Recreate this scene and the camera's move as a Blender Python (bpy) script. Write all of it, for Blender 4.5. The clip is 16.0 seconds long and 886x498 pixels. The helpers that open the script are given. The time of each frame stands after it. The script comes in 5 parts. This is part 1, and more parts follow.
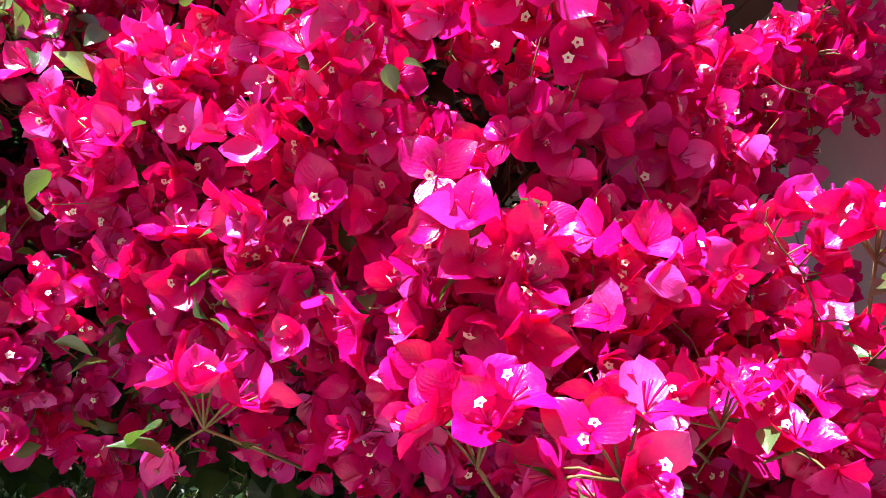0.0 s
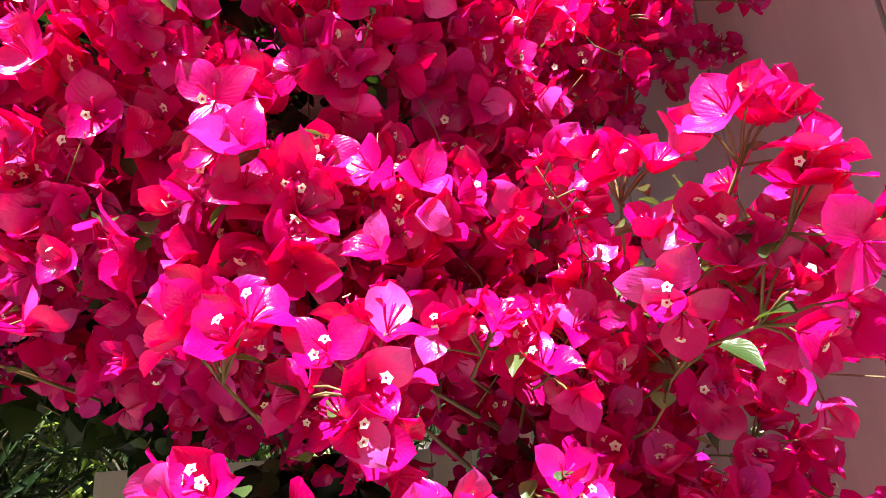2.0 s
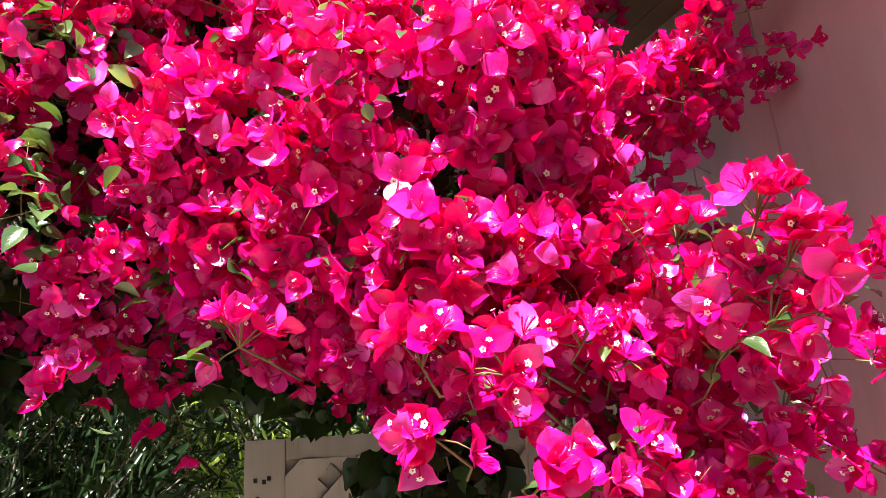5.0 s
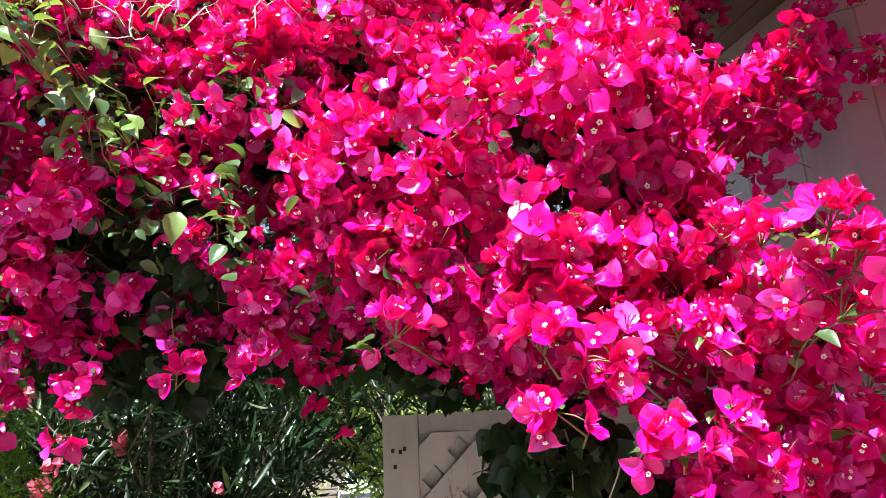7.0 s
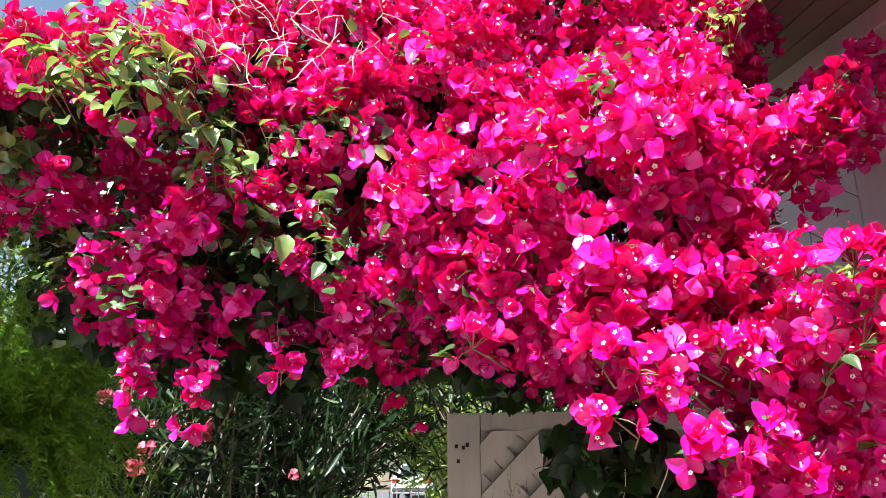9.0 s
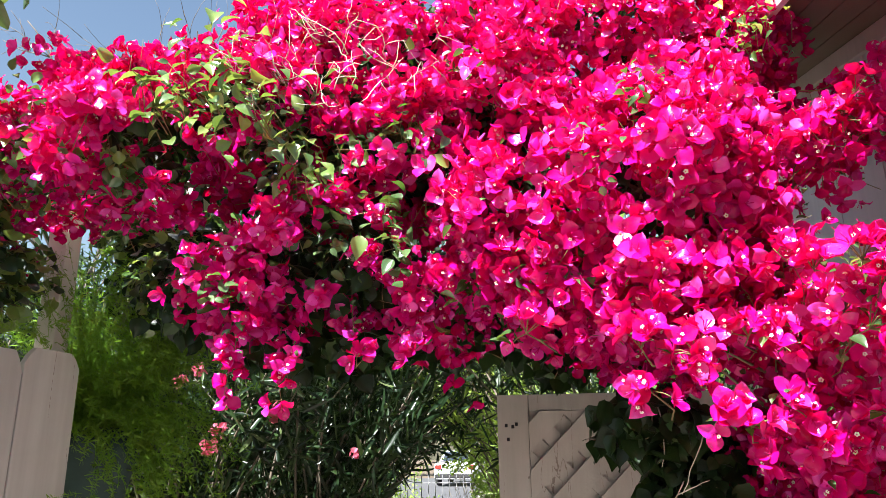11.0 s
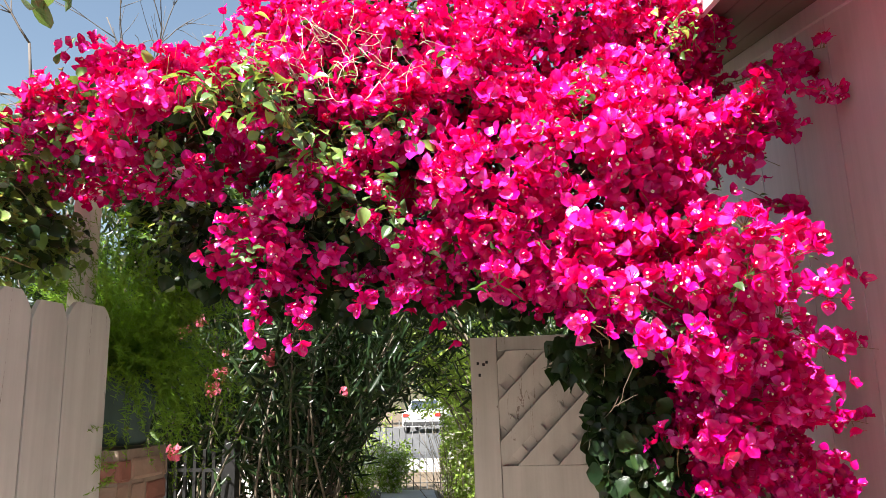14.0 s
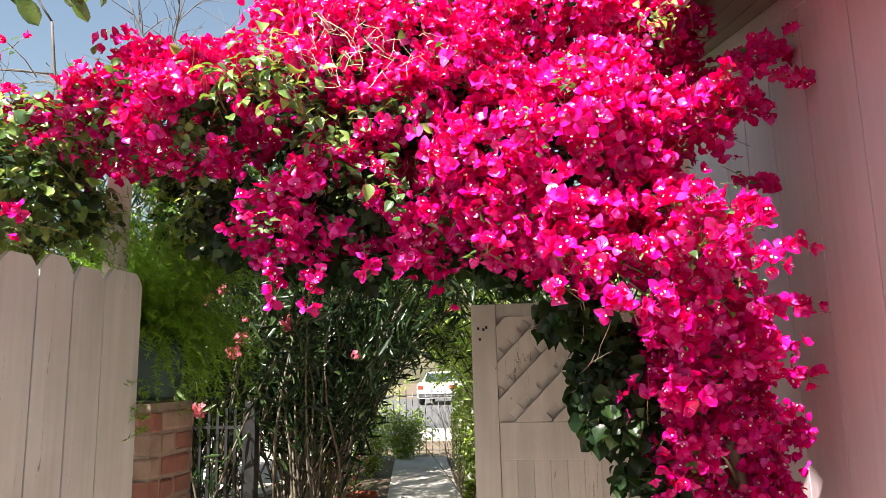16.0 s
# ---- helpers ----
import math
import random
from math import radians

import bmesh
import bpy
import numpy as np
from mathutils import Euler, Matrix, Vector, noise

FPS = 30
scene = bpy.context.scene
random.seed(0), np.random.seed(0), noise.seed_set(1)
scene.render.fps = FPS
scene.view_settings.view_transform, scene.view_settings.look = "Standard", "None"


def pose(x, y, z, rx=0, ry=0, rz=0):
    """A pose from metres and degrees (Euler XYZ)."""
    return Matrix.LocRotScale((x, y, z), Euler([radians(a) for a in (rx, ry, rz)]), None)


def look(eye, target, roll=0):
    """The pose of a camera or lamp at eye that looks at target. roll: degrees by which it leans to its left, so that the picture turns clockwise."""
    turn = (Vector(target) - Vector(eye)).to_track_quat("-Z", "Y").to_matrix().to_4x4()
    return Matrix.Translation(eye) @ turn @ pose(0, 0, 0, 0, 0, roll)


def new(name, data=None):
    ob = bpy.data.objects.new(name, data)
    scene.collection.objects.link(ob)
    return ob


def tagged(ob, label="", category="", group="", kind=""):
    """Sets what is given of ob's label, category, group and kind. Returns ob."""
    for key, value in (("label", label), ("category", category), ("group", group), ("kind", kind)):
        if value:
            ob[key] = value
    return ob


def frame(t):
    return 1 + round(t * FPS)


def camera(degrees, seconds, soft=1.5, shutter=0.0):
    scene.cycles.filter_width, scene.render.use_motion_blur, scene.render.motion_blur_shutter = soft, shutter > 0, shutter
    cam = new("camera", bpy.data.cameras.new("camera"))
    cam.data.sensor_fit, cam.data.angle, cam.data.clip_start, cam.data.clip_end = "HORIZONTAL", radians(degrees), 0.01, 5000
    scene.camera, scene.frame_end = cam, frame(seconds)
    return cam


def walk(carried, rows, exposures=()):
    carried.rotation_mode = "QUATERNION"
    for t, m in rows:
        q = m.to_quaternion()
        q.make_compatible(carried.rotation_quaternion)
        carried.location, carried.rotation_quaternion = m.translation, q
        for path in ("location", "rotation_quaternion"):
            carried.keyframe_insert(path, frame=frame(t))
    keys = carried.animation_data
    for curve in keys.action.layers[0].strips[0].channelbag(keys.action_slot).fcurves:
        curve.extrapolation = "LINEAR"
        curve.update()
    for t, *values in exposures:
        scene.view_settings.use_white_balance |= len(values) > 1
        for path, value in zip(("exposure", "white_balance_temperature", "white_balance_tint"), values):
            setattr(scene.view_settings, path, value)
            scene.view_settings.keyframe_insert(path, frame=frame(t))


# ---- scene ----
cam = camera(63.8, 16.0, soft=0.45)
PATH = [
    (0, (0.017, 0.036, 1.7), (0.12, 1.877, 2.474), -3.6),
    (0.5, (0.039, 0.035, 1.699), (0.256, 1.879, 2.443), -4.8),
    (1, (0.055, 0.014, 1.692), (0.36, 1.859, 2.4), -4.6),
    (1.5, (0.078, -0.002, 1.683), (0.455, 1.847, 2.346), -3.9),
    (2, (0.109, 0.018, 1.669), (0.525, 1.87, 2.302), -4.7),
    (2.5, (0.109, -0.009, 1.648), (0.546, 1.854, 2.228), -4.5),
    (3, (0.092, -0.052, 1.634), (0.509, 1.824, 2.188), -5.1),
    (3.5, (0.058, -0.089, 1.635), (0.377, 1.796, 2.221), -5.0),
    (4, (0.041, -0.145, 1.638), (0.311, 1.747, 2.228), -4.4),
    (4.2, (0.027, -0.171, 1.641), (0.292, 1.718, 2.244), -4.5),
    (6.3, (-0.013, -0.414, 1.609), (-0.025, 1.491, 2.215), -2.9),
    (6.5, (-0.019, -0.437, 1.613), (-0.077, 1.473, 2.203), -3.0),
    (7, (-0.024, -0.478, 1.613), (-0.123, 1.437, 2.183), -2.8),
    (7.5, (-0.033, -0.518, 1.609), (-0.171, 1.396, 2.172), -2.4),
    (8, (-0.043, -0.558, 1.609), (-0.211, 1.356, 2.167), -1.7),
    (8.5, (-0.054, -0.613, 1.607), (-0.271, 1.291, 2.18), -1.1),
    (9, (-0.045, -0.675, 1.606), (-0.297, 1.226, 2.174), -0.5),
    (9.2, (-0.035, -0.71, 1.599), (-0.309, 1.186, 2.172), -0.0),
    (11.3, (-0.067, -0.914, 1.569), (-0.434, 0.977, 2.104), -0.5),
    (11.5, (-0.074, -0.945, 1.568), (-0.435, 0.948, 2.103), -0.1),
    (12, (-0.089, -1.026, 1.564), (-0.438, 0.875, 2.08), -0.8),
    (12.5, (-0.092, -1.117, 1.532), (-0.403, 0.788, 2.054), -0.9),
    (13, (-0.076, -1.208, 1.514), (-0.374, 0.707, 2.008), -2.0),
    (13.5, (-0.068, -1.285, 1.515), (-0.357, 0.642, 1.964), -2.7),
    (14, (-0.051, -1.305, 1.502), (-0.318, 0.635, 1.91), -1.7),
    (14.5, (-0.012, -1.356, 1.499), (-0.286, 0.587, 1.885), -1.9),
    (15, (0.008, -1.41, 1.478), (-0.294, 0.533, 1.845), -1.2),
    (15.5, (0.024, -1.489, 1.46), (-0.281, 0.457, 1.807), -1.0),
    (16, (0.05, -1.541, 1.44), (-0.266, 0.404, 1.78), -1.3),
]
walk(cam, [(t, look(eye, target, roll)) for t, eye, target, roll in PATH],
     exposures=[(0, 1.93, 6250, 10), (2.5, 1.86, 7300, 10), (4, 1.88, 7400, 10), (7, 2.06, 6100, 10), (9, 2.08, 6200, 10), (12.5, 2.10, 6550, 10), (16, 2.11, 7000, 10)])

# ---- light ----
SUN_WAY = Vector((-0.27, -0.72, 1.0)).normalized()      # from the ground towards the sun
world = bpy.data.worlds.new("sky")
scene.world = world
world.use_nodes = True
wn = world.node_tree.nodes
sky = wn.new("ShaderNodeTexSky")
sky.sky_type, sky.sun_disc = "NISHITA", False
sky.sun_elevation = math.asin(SUN_WAY.z)
sky.sun_rotation = math.atan2(SUN_WAY.x, SUN_WAY.y)
sky.air_density, sky.dust_density, sky.ozone_density = 1.4, 1.4, 0.6
wn["Background"].inputs["Strength"].default_value = 0.043
world.node_tree.links.new(sky.outputs[0], wn["Background"].inputs["Color"])
sun = new("sun", bpy.data.lights.new("sun", "SUN"))
sun.data.energy, sun.data.angle, sun.data.color = 5.0, radians(0.5), (1.0, 0.98, 0.985)
sun.matrix_world = look(SUN_WAY * 30, (0, 0, 0))


# ---- materials ----
def material(name):
    m = bpy.data.materials.new(name)
    m.use_nodes = True
    return m, m.node_tree.nodes, m.node_tree.links, m.node_tree.nodes["Principled BSDF"]


def node(nodes, kind, **values):
    n = nodes.new(kind)
    for key, value in values.items():
        n.inputs[key].default_value = value
    return n


def ramp(nodes, links, source, stops):
    r = nodes.new("ShaderNodeValToRGB")
    els = r.color_ramp.elements
    while len(els) < len(stops):
        els.new(0.5)
    for e, (at, c) in zip(els, stops):
        e.position, e.color = at, (*c, 1)
    links.new(source, r.inputs[0])
    return r.outputs[0]


def mixed(nodes, links, kind, factor, a, b):
    x = nodes.new("ShaderNodeMix")
    x.data_type, x.blend_type = "RGBA", kind
    for key, value in ((0, factor), (6, a), (7, b)):
        if isinstance(value, (float, int)):
            x.inputs[key].default_value = value
        elif isinstance(value, tuple):
            x.inputs[key].default_value = (*value, 1)
        else:
            links.new(value, x.inputs[key])
    return x.outputs[2]


def arith(nodes, links, op, a, b=0.0, c=0.0):
    x = nodes.new("ShaderNodeMath")
    x.operation = op
    for key, value in enumerate((a, b, c)):
        if isinstance(value, (float, int)):
            x.inputs[key].default_value = value
        else:
            links.new(value, x.inputs[key])
    return x.outputs[0]


def rough_paint(name, light, dark, rough=0.6, grain=(40, 40, 3), scale=1.0, bump=0.15, metal=0.0, fine=90, cracks=False):
    """Weathered surface: streaky broad stain, fine grain, relief."""
    m, n, k, b = material(name)
    co = n.new("ShaderNodeTexCoord")
    mp = n.new("ShaderNodeMapping")
    mp.inputs["Scale"].default_value = grain
    k.new(co.outputs["Object"], mp.inputs["Vector"])
    streak = node(n, "ShaderNodeTexNoise", Scale=scale, Detail=6, Roughness=0.6)
    k.new(mp.outputs[0], streak.inputs["Vector"])
    stain = node(n, "ShaderNodeTexNoise", Scale=2.3 * scale, Detail=5, Roughness=0.65)
    k.new(co.outputs["Object"], stain.inputs["Vector"])
    fin = node(n, "ShaderNodeTexNoise", Scale=fine * scale, Detail=3)
    k.new(co.outputs["Object"], fin.inputs["Vector"])
    f = mixed(n, k, "MIX", 0.5, streak.outputs[0], stain.outputs[0])
    c = ramp(n, k, f, [(0.3, dark), (0.62, light)])
    rnd = n.new("ShaderNodeObjectInfo").outputs["Random"]
    tone = arith(n, k, "MULTIPLY_ADD", rnd, 0.16, 0.92)
    c = mixed(n, k, "MULTIPLY", 1.0, c, tone)
    if cracks:
        mp2 = n.new("ShaderNodeMapping")
        mp2.inputs["Scale"].default_value = (9, 9, 0.55)
        k.new(co.outputs["Object"], mp2.inputs["Vector"])
        split = node(n, "ShaderNodeTexNoise", Scale=1.0, Detail=3, Roughness=0.45)
        k.new(mp2.outputs[0], split.inputs["Vector"])
        away = arith(n, k, "ABSOLUTE", arith(n, k, "SUBTRACT", split.outputs[0], 0.5))
        thin = arith(n, k, "LESS_THAN", away, arith(n, k, "MULTIPLY_ADD", fin.outputs[0], 0.016, -0.0065))
        worn = arith(n, k, "GREATER_THAN", stain.outputs[0], 0.52)
        c = mixed(n, k, "MIX", arith(n, k, "MULTIPLY", arith(n, k, "MULTIPLY", thin, worn), 0.75), c, (0.16, 0.12, 0.09))
    k.new(c, b.inputs["Base Color"])
    b.inputs["Metallic"].default_value = metal
    k.new(arith(n, k, "MULTIPLY_ADD", stain.outputs[0], 0.3, rough - 0.15), b.inputs["Roughness"])
    h = mixed(n, k, "MIX", 0.4, streak.outputs[0], fin.outputs[0])
    bp = node(n, "ShaderNodeBump", Strength=bump, Distance=0.004)
    k.new(h, bp.inputs["Height"])
    k.new(bp.outputs[0], b.inputs["Normal"])
    return m


def leafy(name, colours, through_colour, gloss=0.4, share=0.4, veins=True, spec=0.5, deep=0.55, sheen=0.0):
    """Thin leaf or petal: coat of gloss, light passing through, veins from the blade's own uv."""
    m, n, k, b = material(name)
    isl = n.new("ShaderNodeNewGeometry").outputs["Random Per Island"]
    inf = n.new("ShaderNodeObjectInfo").outputs["Random"]
    pick = arith(n, k, "FRACT", arith(n, k, "ADD", isl, inf))
    c = ramp(n, k, pick, colours)
    co = n.new("ShaderNodeTexCoord")
    blot = node(n, "ShaderNodeTexNoise", Scale=38.0, Detail=4)
    k.new(co.outputs["Object"], blot.inputs["Vector"])
    tone = arith(n, k, "MULTIPLY_ADD", blot.outputs[0], 0.7, 0.65)
    c = mixed(n, k, "MULTIPLY", 1.0, c, tone)
    height = blot.outputs[0]
    if veins:
        uv = n.new("ShaderNodeSeparateXYZ")
        k.new(co.outputs["UV"], uv.inputs[0])
        side = arith(n, k, "ABSOLUTE", arith(n, k, "SUBTRACT", uv.outputs[0], 0.5))
        slant = arith(n, k, "MULTIPLY_ADD", side, -1.3, uv.outputs[1])
        wob = arith(n, k, "MULTIPLY_ADD", blot.outputs[0], 0.16, slant)
        rib = arith(n, k, "ABSOLUTE", arith(n, k, "SINE", arith(n, k, "MULTIPLY", wob, 20.0)))
        line = arith(n, k, "LESS_THAN", rib, 0.2)
        mid = arith(n, k, "LESS_THAN", side, 0.02)
        both = arith(n, k, "MAXIMUM", line, mid)
        c = mixed(n, k, "MULTIPLY", arith(n, k, "MULTIPLY", both, 0.10), c, through_colour)
        fin = node(n, "ShaderNodeTexNoise", Scale=150.0, Detail=4, Roughness=0.6)
        k.new(co.outputs["Object"], fin.inputs["Vector"])
        height = arith(n, k, "MULTIPLY_ADD", rib, 0.10, arith(n, k, "MULTIPLY_ADD", fin.outputs[0], 0.6, blot.outputs[0]))
    k.new(c, b.inputs["Base Color"])
    b.inputs["Roughness"].default_value = gloss
    b.inputs["Specular IOR Level"].default_value = spec
    b.inputs["Sheen Weight"].default_value = sheen
    b.inputs["Sheen Roughness"].default_value = 0.4
    b.inputs["Sheen Tint"].default_value = (1.0, 0.82, 1.0, 1)
    bp = node(n, "ShaderNodeBump", Strength=0.6, Distance=0.0016)
    k.new(height, bp.inputs["Height"])
    k.new(bp.outputs[0], b.inputs["Normal"])
    tr = n.new("ShaderNodeBsdfTranslucent")
    k.new(mixed(n, k, "MIX", deep, c, through_colour), tr.inputs["Color"])
    k.new(bp.outputs[0], tr.inputs["Normal"])
    mx = n.new("ShaderNodeMixShader")
    mx.inputs[0].default_value = share
    k.new(b.outputs[0], mx.inputs[1])
    k.new(tr.outputs[0], mx.inputs[2])
    k.new(mx.outputs[0], n["Material Output"].inputs["Surface"])
    return m


# the two palest stops paint highlights into a share of the bracts
BRACT = leafy("magenta_bract", [(0.0, (0.53, 0.001, 0.14)), (0.35, (0.65, 0.003, 0.24)), (0.62, (0.60, 0.004, 0.20)), (0.82, (0.72, 0.018, 0.40)), (1.0, (0.75, 0.10, 0.52))],
              (0.82, 0.0003, 0.052), gloss=0.24, share=0.39, spec=0.45, deep=1.0)
BRACT_OLD = leafy("faded_pink_petal", [(0.0, (0.62, 0.11, 0.19)), (1.0, (0.74, 0.20, 0.27))], (0.8, 0.18, 0.24), gloss=0.5, share=0.4)
LEAF = leafy("glossy_green_leaf", [(0.0, (0.035, 0.080, 0.025)), (0.6, (0.065, 0.13, 0.045)), (1.0, (0.12, 0.19, 0.075))], (0.22, 0.36, 0.03), gloss=0.27, share=0.28, spec=0.9)
LIME = leafy("young_lime_leaf", [(0.0, (0.06, 0.12, 0.03)), (0.5, (0.13, 0.22, 0.05)), (0.85, (0.22, 0.30, 0.08)), (1.0, (0.36, 0.32, 0.06))], (0.36, 0.46, 0.05), gloss=0.28, share=0.32, spec=0.9)
# ivy green taken darker, so it also carries the shade inside the bougainvillea
IVY_AND_SHADE_LEAF = leafy("dark_ivy_and_shade_leaf", [(0.0, (0.005, 0.013, 0.005)), (0.7, (0.014, 0.032, 0.010)), (1.0, (0.035, 0.07, 0.02))], (0.10, 0.20, 0.025), gloss=0.34, share=0.15, spec=0.25)
# near-black green: the deep shade among the oleanders is put into the colour
OLEANDER_SHADE = leafy("shaded_oleander_leaf", [(0.0, (0.006, 0.015, 0.006)), (0.7, (0.014, 0.032, 0.011)), (0.93, (0.035, 0.065, 0.02)), (1.0, (0.13, 0.17, 0.07))], (0.12, 0.21, 0.025), gloss=0.34, share=0.16, veins=False, spec=0.32)
FERN = leafy("asparagus_fern_needle", [(0.0, (0.10, 0.22, 0.018)), (1.0, (0.19, 0.35, 0.03))], (0.36, 0.60, 0.03), gloss=0.5, share=0.5, veins=False)
# lifted yellow-green: sunlight on shrubs and lit oleanders is put into the colour
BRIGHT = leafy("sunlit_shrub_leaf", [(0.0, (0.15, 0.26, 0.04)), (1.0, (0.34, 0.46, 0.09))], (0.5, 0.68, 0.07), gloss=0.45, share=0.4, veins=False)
CREAM = leafy("cream_flower", [(0.0, (0.84, 0.80, 0.66)), (1.0, (0.88, 0.86, 0.78))], (0.8, 0.75, 0.5), gloss=0.5, share=0.3, veins=False)
STEM = rough_paint("woody_green_stem", (0.22, 0.16, 0.06), (0.09, 0.06, 0.025), 0.6, (60, 60, 60), 1.0, 0.3)
TWIG = rough_paint("pale_dry_twig", (0.58, 0.51, 0.41), (0.34, 0.27, 0.19), 0.7, (60, 60, 60), 1.0, 0.3)
CANE_PALE = rough_paint("pale_grey_cane", (0.21, 0.175, 0.125), (0.05, 0.04, 0.028), 0.75, (30, 30, 6), 1.0, 0.4)
CANE = rough_paint("grey_brown_cane", (0.27, 0.22, 0.15), (0.10, 0.08, 0.05), 0.75, (30, 30, 6), 1.0, 0.4)
BARK = rough_paint("dark_grey_bark", (0.13, 0.11, 0.095), (0.06, 0.05, 0.042), 0.85, (30, 30, 6), 1.0, 0.4)
GALVANISED = rough_paint("dull_galvanised_steel", (0.34, 0.34, 0.34), (0.22, 0.22, 0.22), 0.5, (20, 20, 20), 1.0, 0.2, metal=0.5)
FENCE_PAINT = rough_paint("cream_fence_paint", (0.533, 0.525, 0.477), (0.392, 0.381, 0.340), 0.55, (22, 22, 0.9), 1.0, 0.25, cracks=True)
GATE_PAINT = rough_paint("beige_gate_paint", (0.445, 0.416, 0.365), (0.323, 0.296, 0.252), 0.55, (26, 26, 1.2), 1.0, 0.3, cracks=True)
WALL_PAINT = rough_paint("dusty_pink_siding_paint", (0.588, 0.458, 0.491), (0.487, 0.378, 0.403), 0.6, (24, 24, 0.8), 1.0, 0.2)
WHITE_PAINT = rough_paint("white_trim_paint", (0.84, 0.82, 0.79), (0.74, 0.71, 0.67), 0.5, (20, 20, 2), 1.0, 0.2)
SOFFIT_AND_GROOVE_SHADE = rough_paint("brown_soffit_and_groove_shade", (0.165, 0.098, 0.074), (0.145, 0.093, 0.076), 0.65, (24, 2, 24), 1.0, 0.25)
ROOF = rough_paint("roof_shingle", (0.20, 0.17, 0.15), (0.10, 0.09, 0.08), 0.85, (8, 8, 8), 1.0, 0.4)
BRICK = rough_paint("red_brown_block", (0.240, 0.100, 0.068), (0.120, 0.055, 0.038), 0.85, (9, 9, 9), 1.0, 0.5)
BRICK_PALE = rough_paint("worn_tan_block", (0.306, 0.212, 0.153), (0.153, 0.093, 0.064), 0.85, (9, 9, 9), 1.0, 0.5)
MORTAR = rough_paint("grey_mortar", (0.25, 0.19, 0.14), (0.13, 0.095, 0.07), 0.9, (14, 14, 14), 1.0, 0.5)
POT = rough_paint("grey_green_pot", (0.034, 0.068, 0.058), (0.016, 0.036, 0.030), 0.8, (10, 10, 10), 1.0, 0.3)
TERRACOTTA = rough_paint("red_terracotta", (0.45, 0.10, 0.06), (0.3, 0.07, 0.04), 0.7, (10, 10, 10), 1.0, 0.3)
IRON = rough_paint("black_iron", (0.03, 0.03, 0.03), (0.015, 0.015, 0.015), 0.45, (20, 20, 20), 1.0, 0.2, metal=0.6)
CONCRETE = rough_paint("pale_concrete", (0.42, 0.39, 0.36), (0.28, 0.26, 0.24), 0.9, (2, 2, 2), 1.0, 0.4)
BOUNCE_PAVER = rough_paint("warm_bounce_paver", (0.357, 0.310, 0.264), (0.246, 0.212, 0.178), 0.9, (2, 2, 2), 1.0, 0.4)
SOIL = rough_paint("dry_soil", (0.13, 0.095, 0.06), (0.05, 0.036, 0.022), 0.95, (3, 3, 3), 1.0, 0.8)
ASPHALT = rough_paint("grey_asphalt", (0.09, 0.09, 0.09), (0.05, 0.05, 0.05), 0.9, (4, 4, 4), 1.0, 0.5)
CAR_PAINT = rough_paint("white_car_paint", (0.82, 0.82, 0.82), (0.76, 0.76, 0.77), 0.25, (2, 2, 2), 1.0, 0.0)
DARK_GLASS = rough_paint("tinted_car_glass", (0.03, 0.04, 0.05), (0.02, 0.025, 0.03), 0.2, (2, 2, 2), 1.0, 0.0)
RED_LENS = rough_paint("red_lamp_lens", (0.6, 0.03, 0.02), (0.45, 0.02, 0.015), 0.3, (8, 8, 8), 1.0, 0.0)
RUBBER = rough_paint("black_rubber", (0.03, 0.03, 0.03), (0.02, 0.02, 0.02), 0.8, (8, 8, 8), 1.0, 0.3)


# ---- mesh helpers ----
def mesh_of(name, verts, faces, mats, mat_index=None, uvs=None, smooth=True):
    me = bpy.data.meshes.new(name)
    me.from_pydata([tuple(v) for v in verts], [], [tuple(f) for f in faces])
    for m in mats:
        me.materials.append(m)
    if mat_index is not None:
        me.polygons.foreach_set("material_index", np.asarray(mat_index, dtype=np.int32))
    if uvs is not None:
        layer = me.uv_layers.new(name="blade")
        loop_v = np.empty(len(me.loops), dtype=np.int32)
        me.loops.foreach_get("vertex_index", loop_v)
        layer.data.foreach_set("uv", np.asarray(uvs, dtype=np.float32)[loop_v].ravel())
    me.polygons.foreach_set("use_smooth", [smooth] * len(me.polygons))
    me.update()
    return me


def world_of(ob):
    return ob.matrix_basis if ob.parent is None else world_of(ob.parent) @ ob.matrix_parent_inverse @ ob.matrix_basis


def put_mesh(name, me, parent=None, label="", at=None):
    """Links a mesh whose place is given in the world, under parent."""
    ob = new(name, me)
    if parent is not None:
        ob.parent = parent
        ob.matrix_parent_inverse = world_of(parent).inverted()
    if at is not None:
        ob.matrix_basis = at
    if label:
        tagged(ob, label)
    return ob


def part(name, bm, mat, parent, label="", smooth=False):
    me = bpy.data.meshes.new(name)
    bm.normal_update()
    bm.to_mesh(me)
    bm.free()
    me.materials.append(mat)
    if smooth:
        me.polygons.foreach_set("use_smooth", [True] * len(me.polygons))
    return put_mesh(name, me, parent, label)


def thing(name, label, category, group="", at=(0, 0, 0), kind=""):
    ob = new(name)
    ob.matrix_basis = Matrix.Translation(at)
    ob.empty_display_size = 0.1
    return tagged(ob, label, category, group, kind)


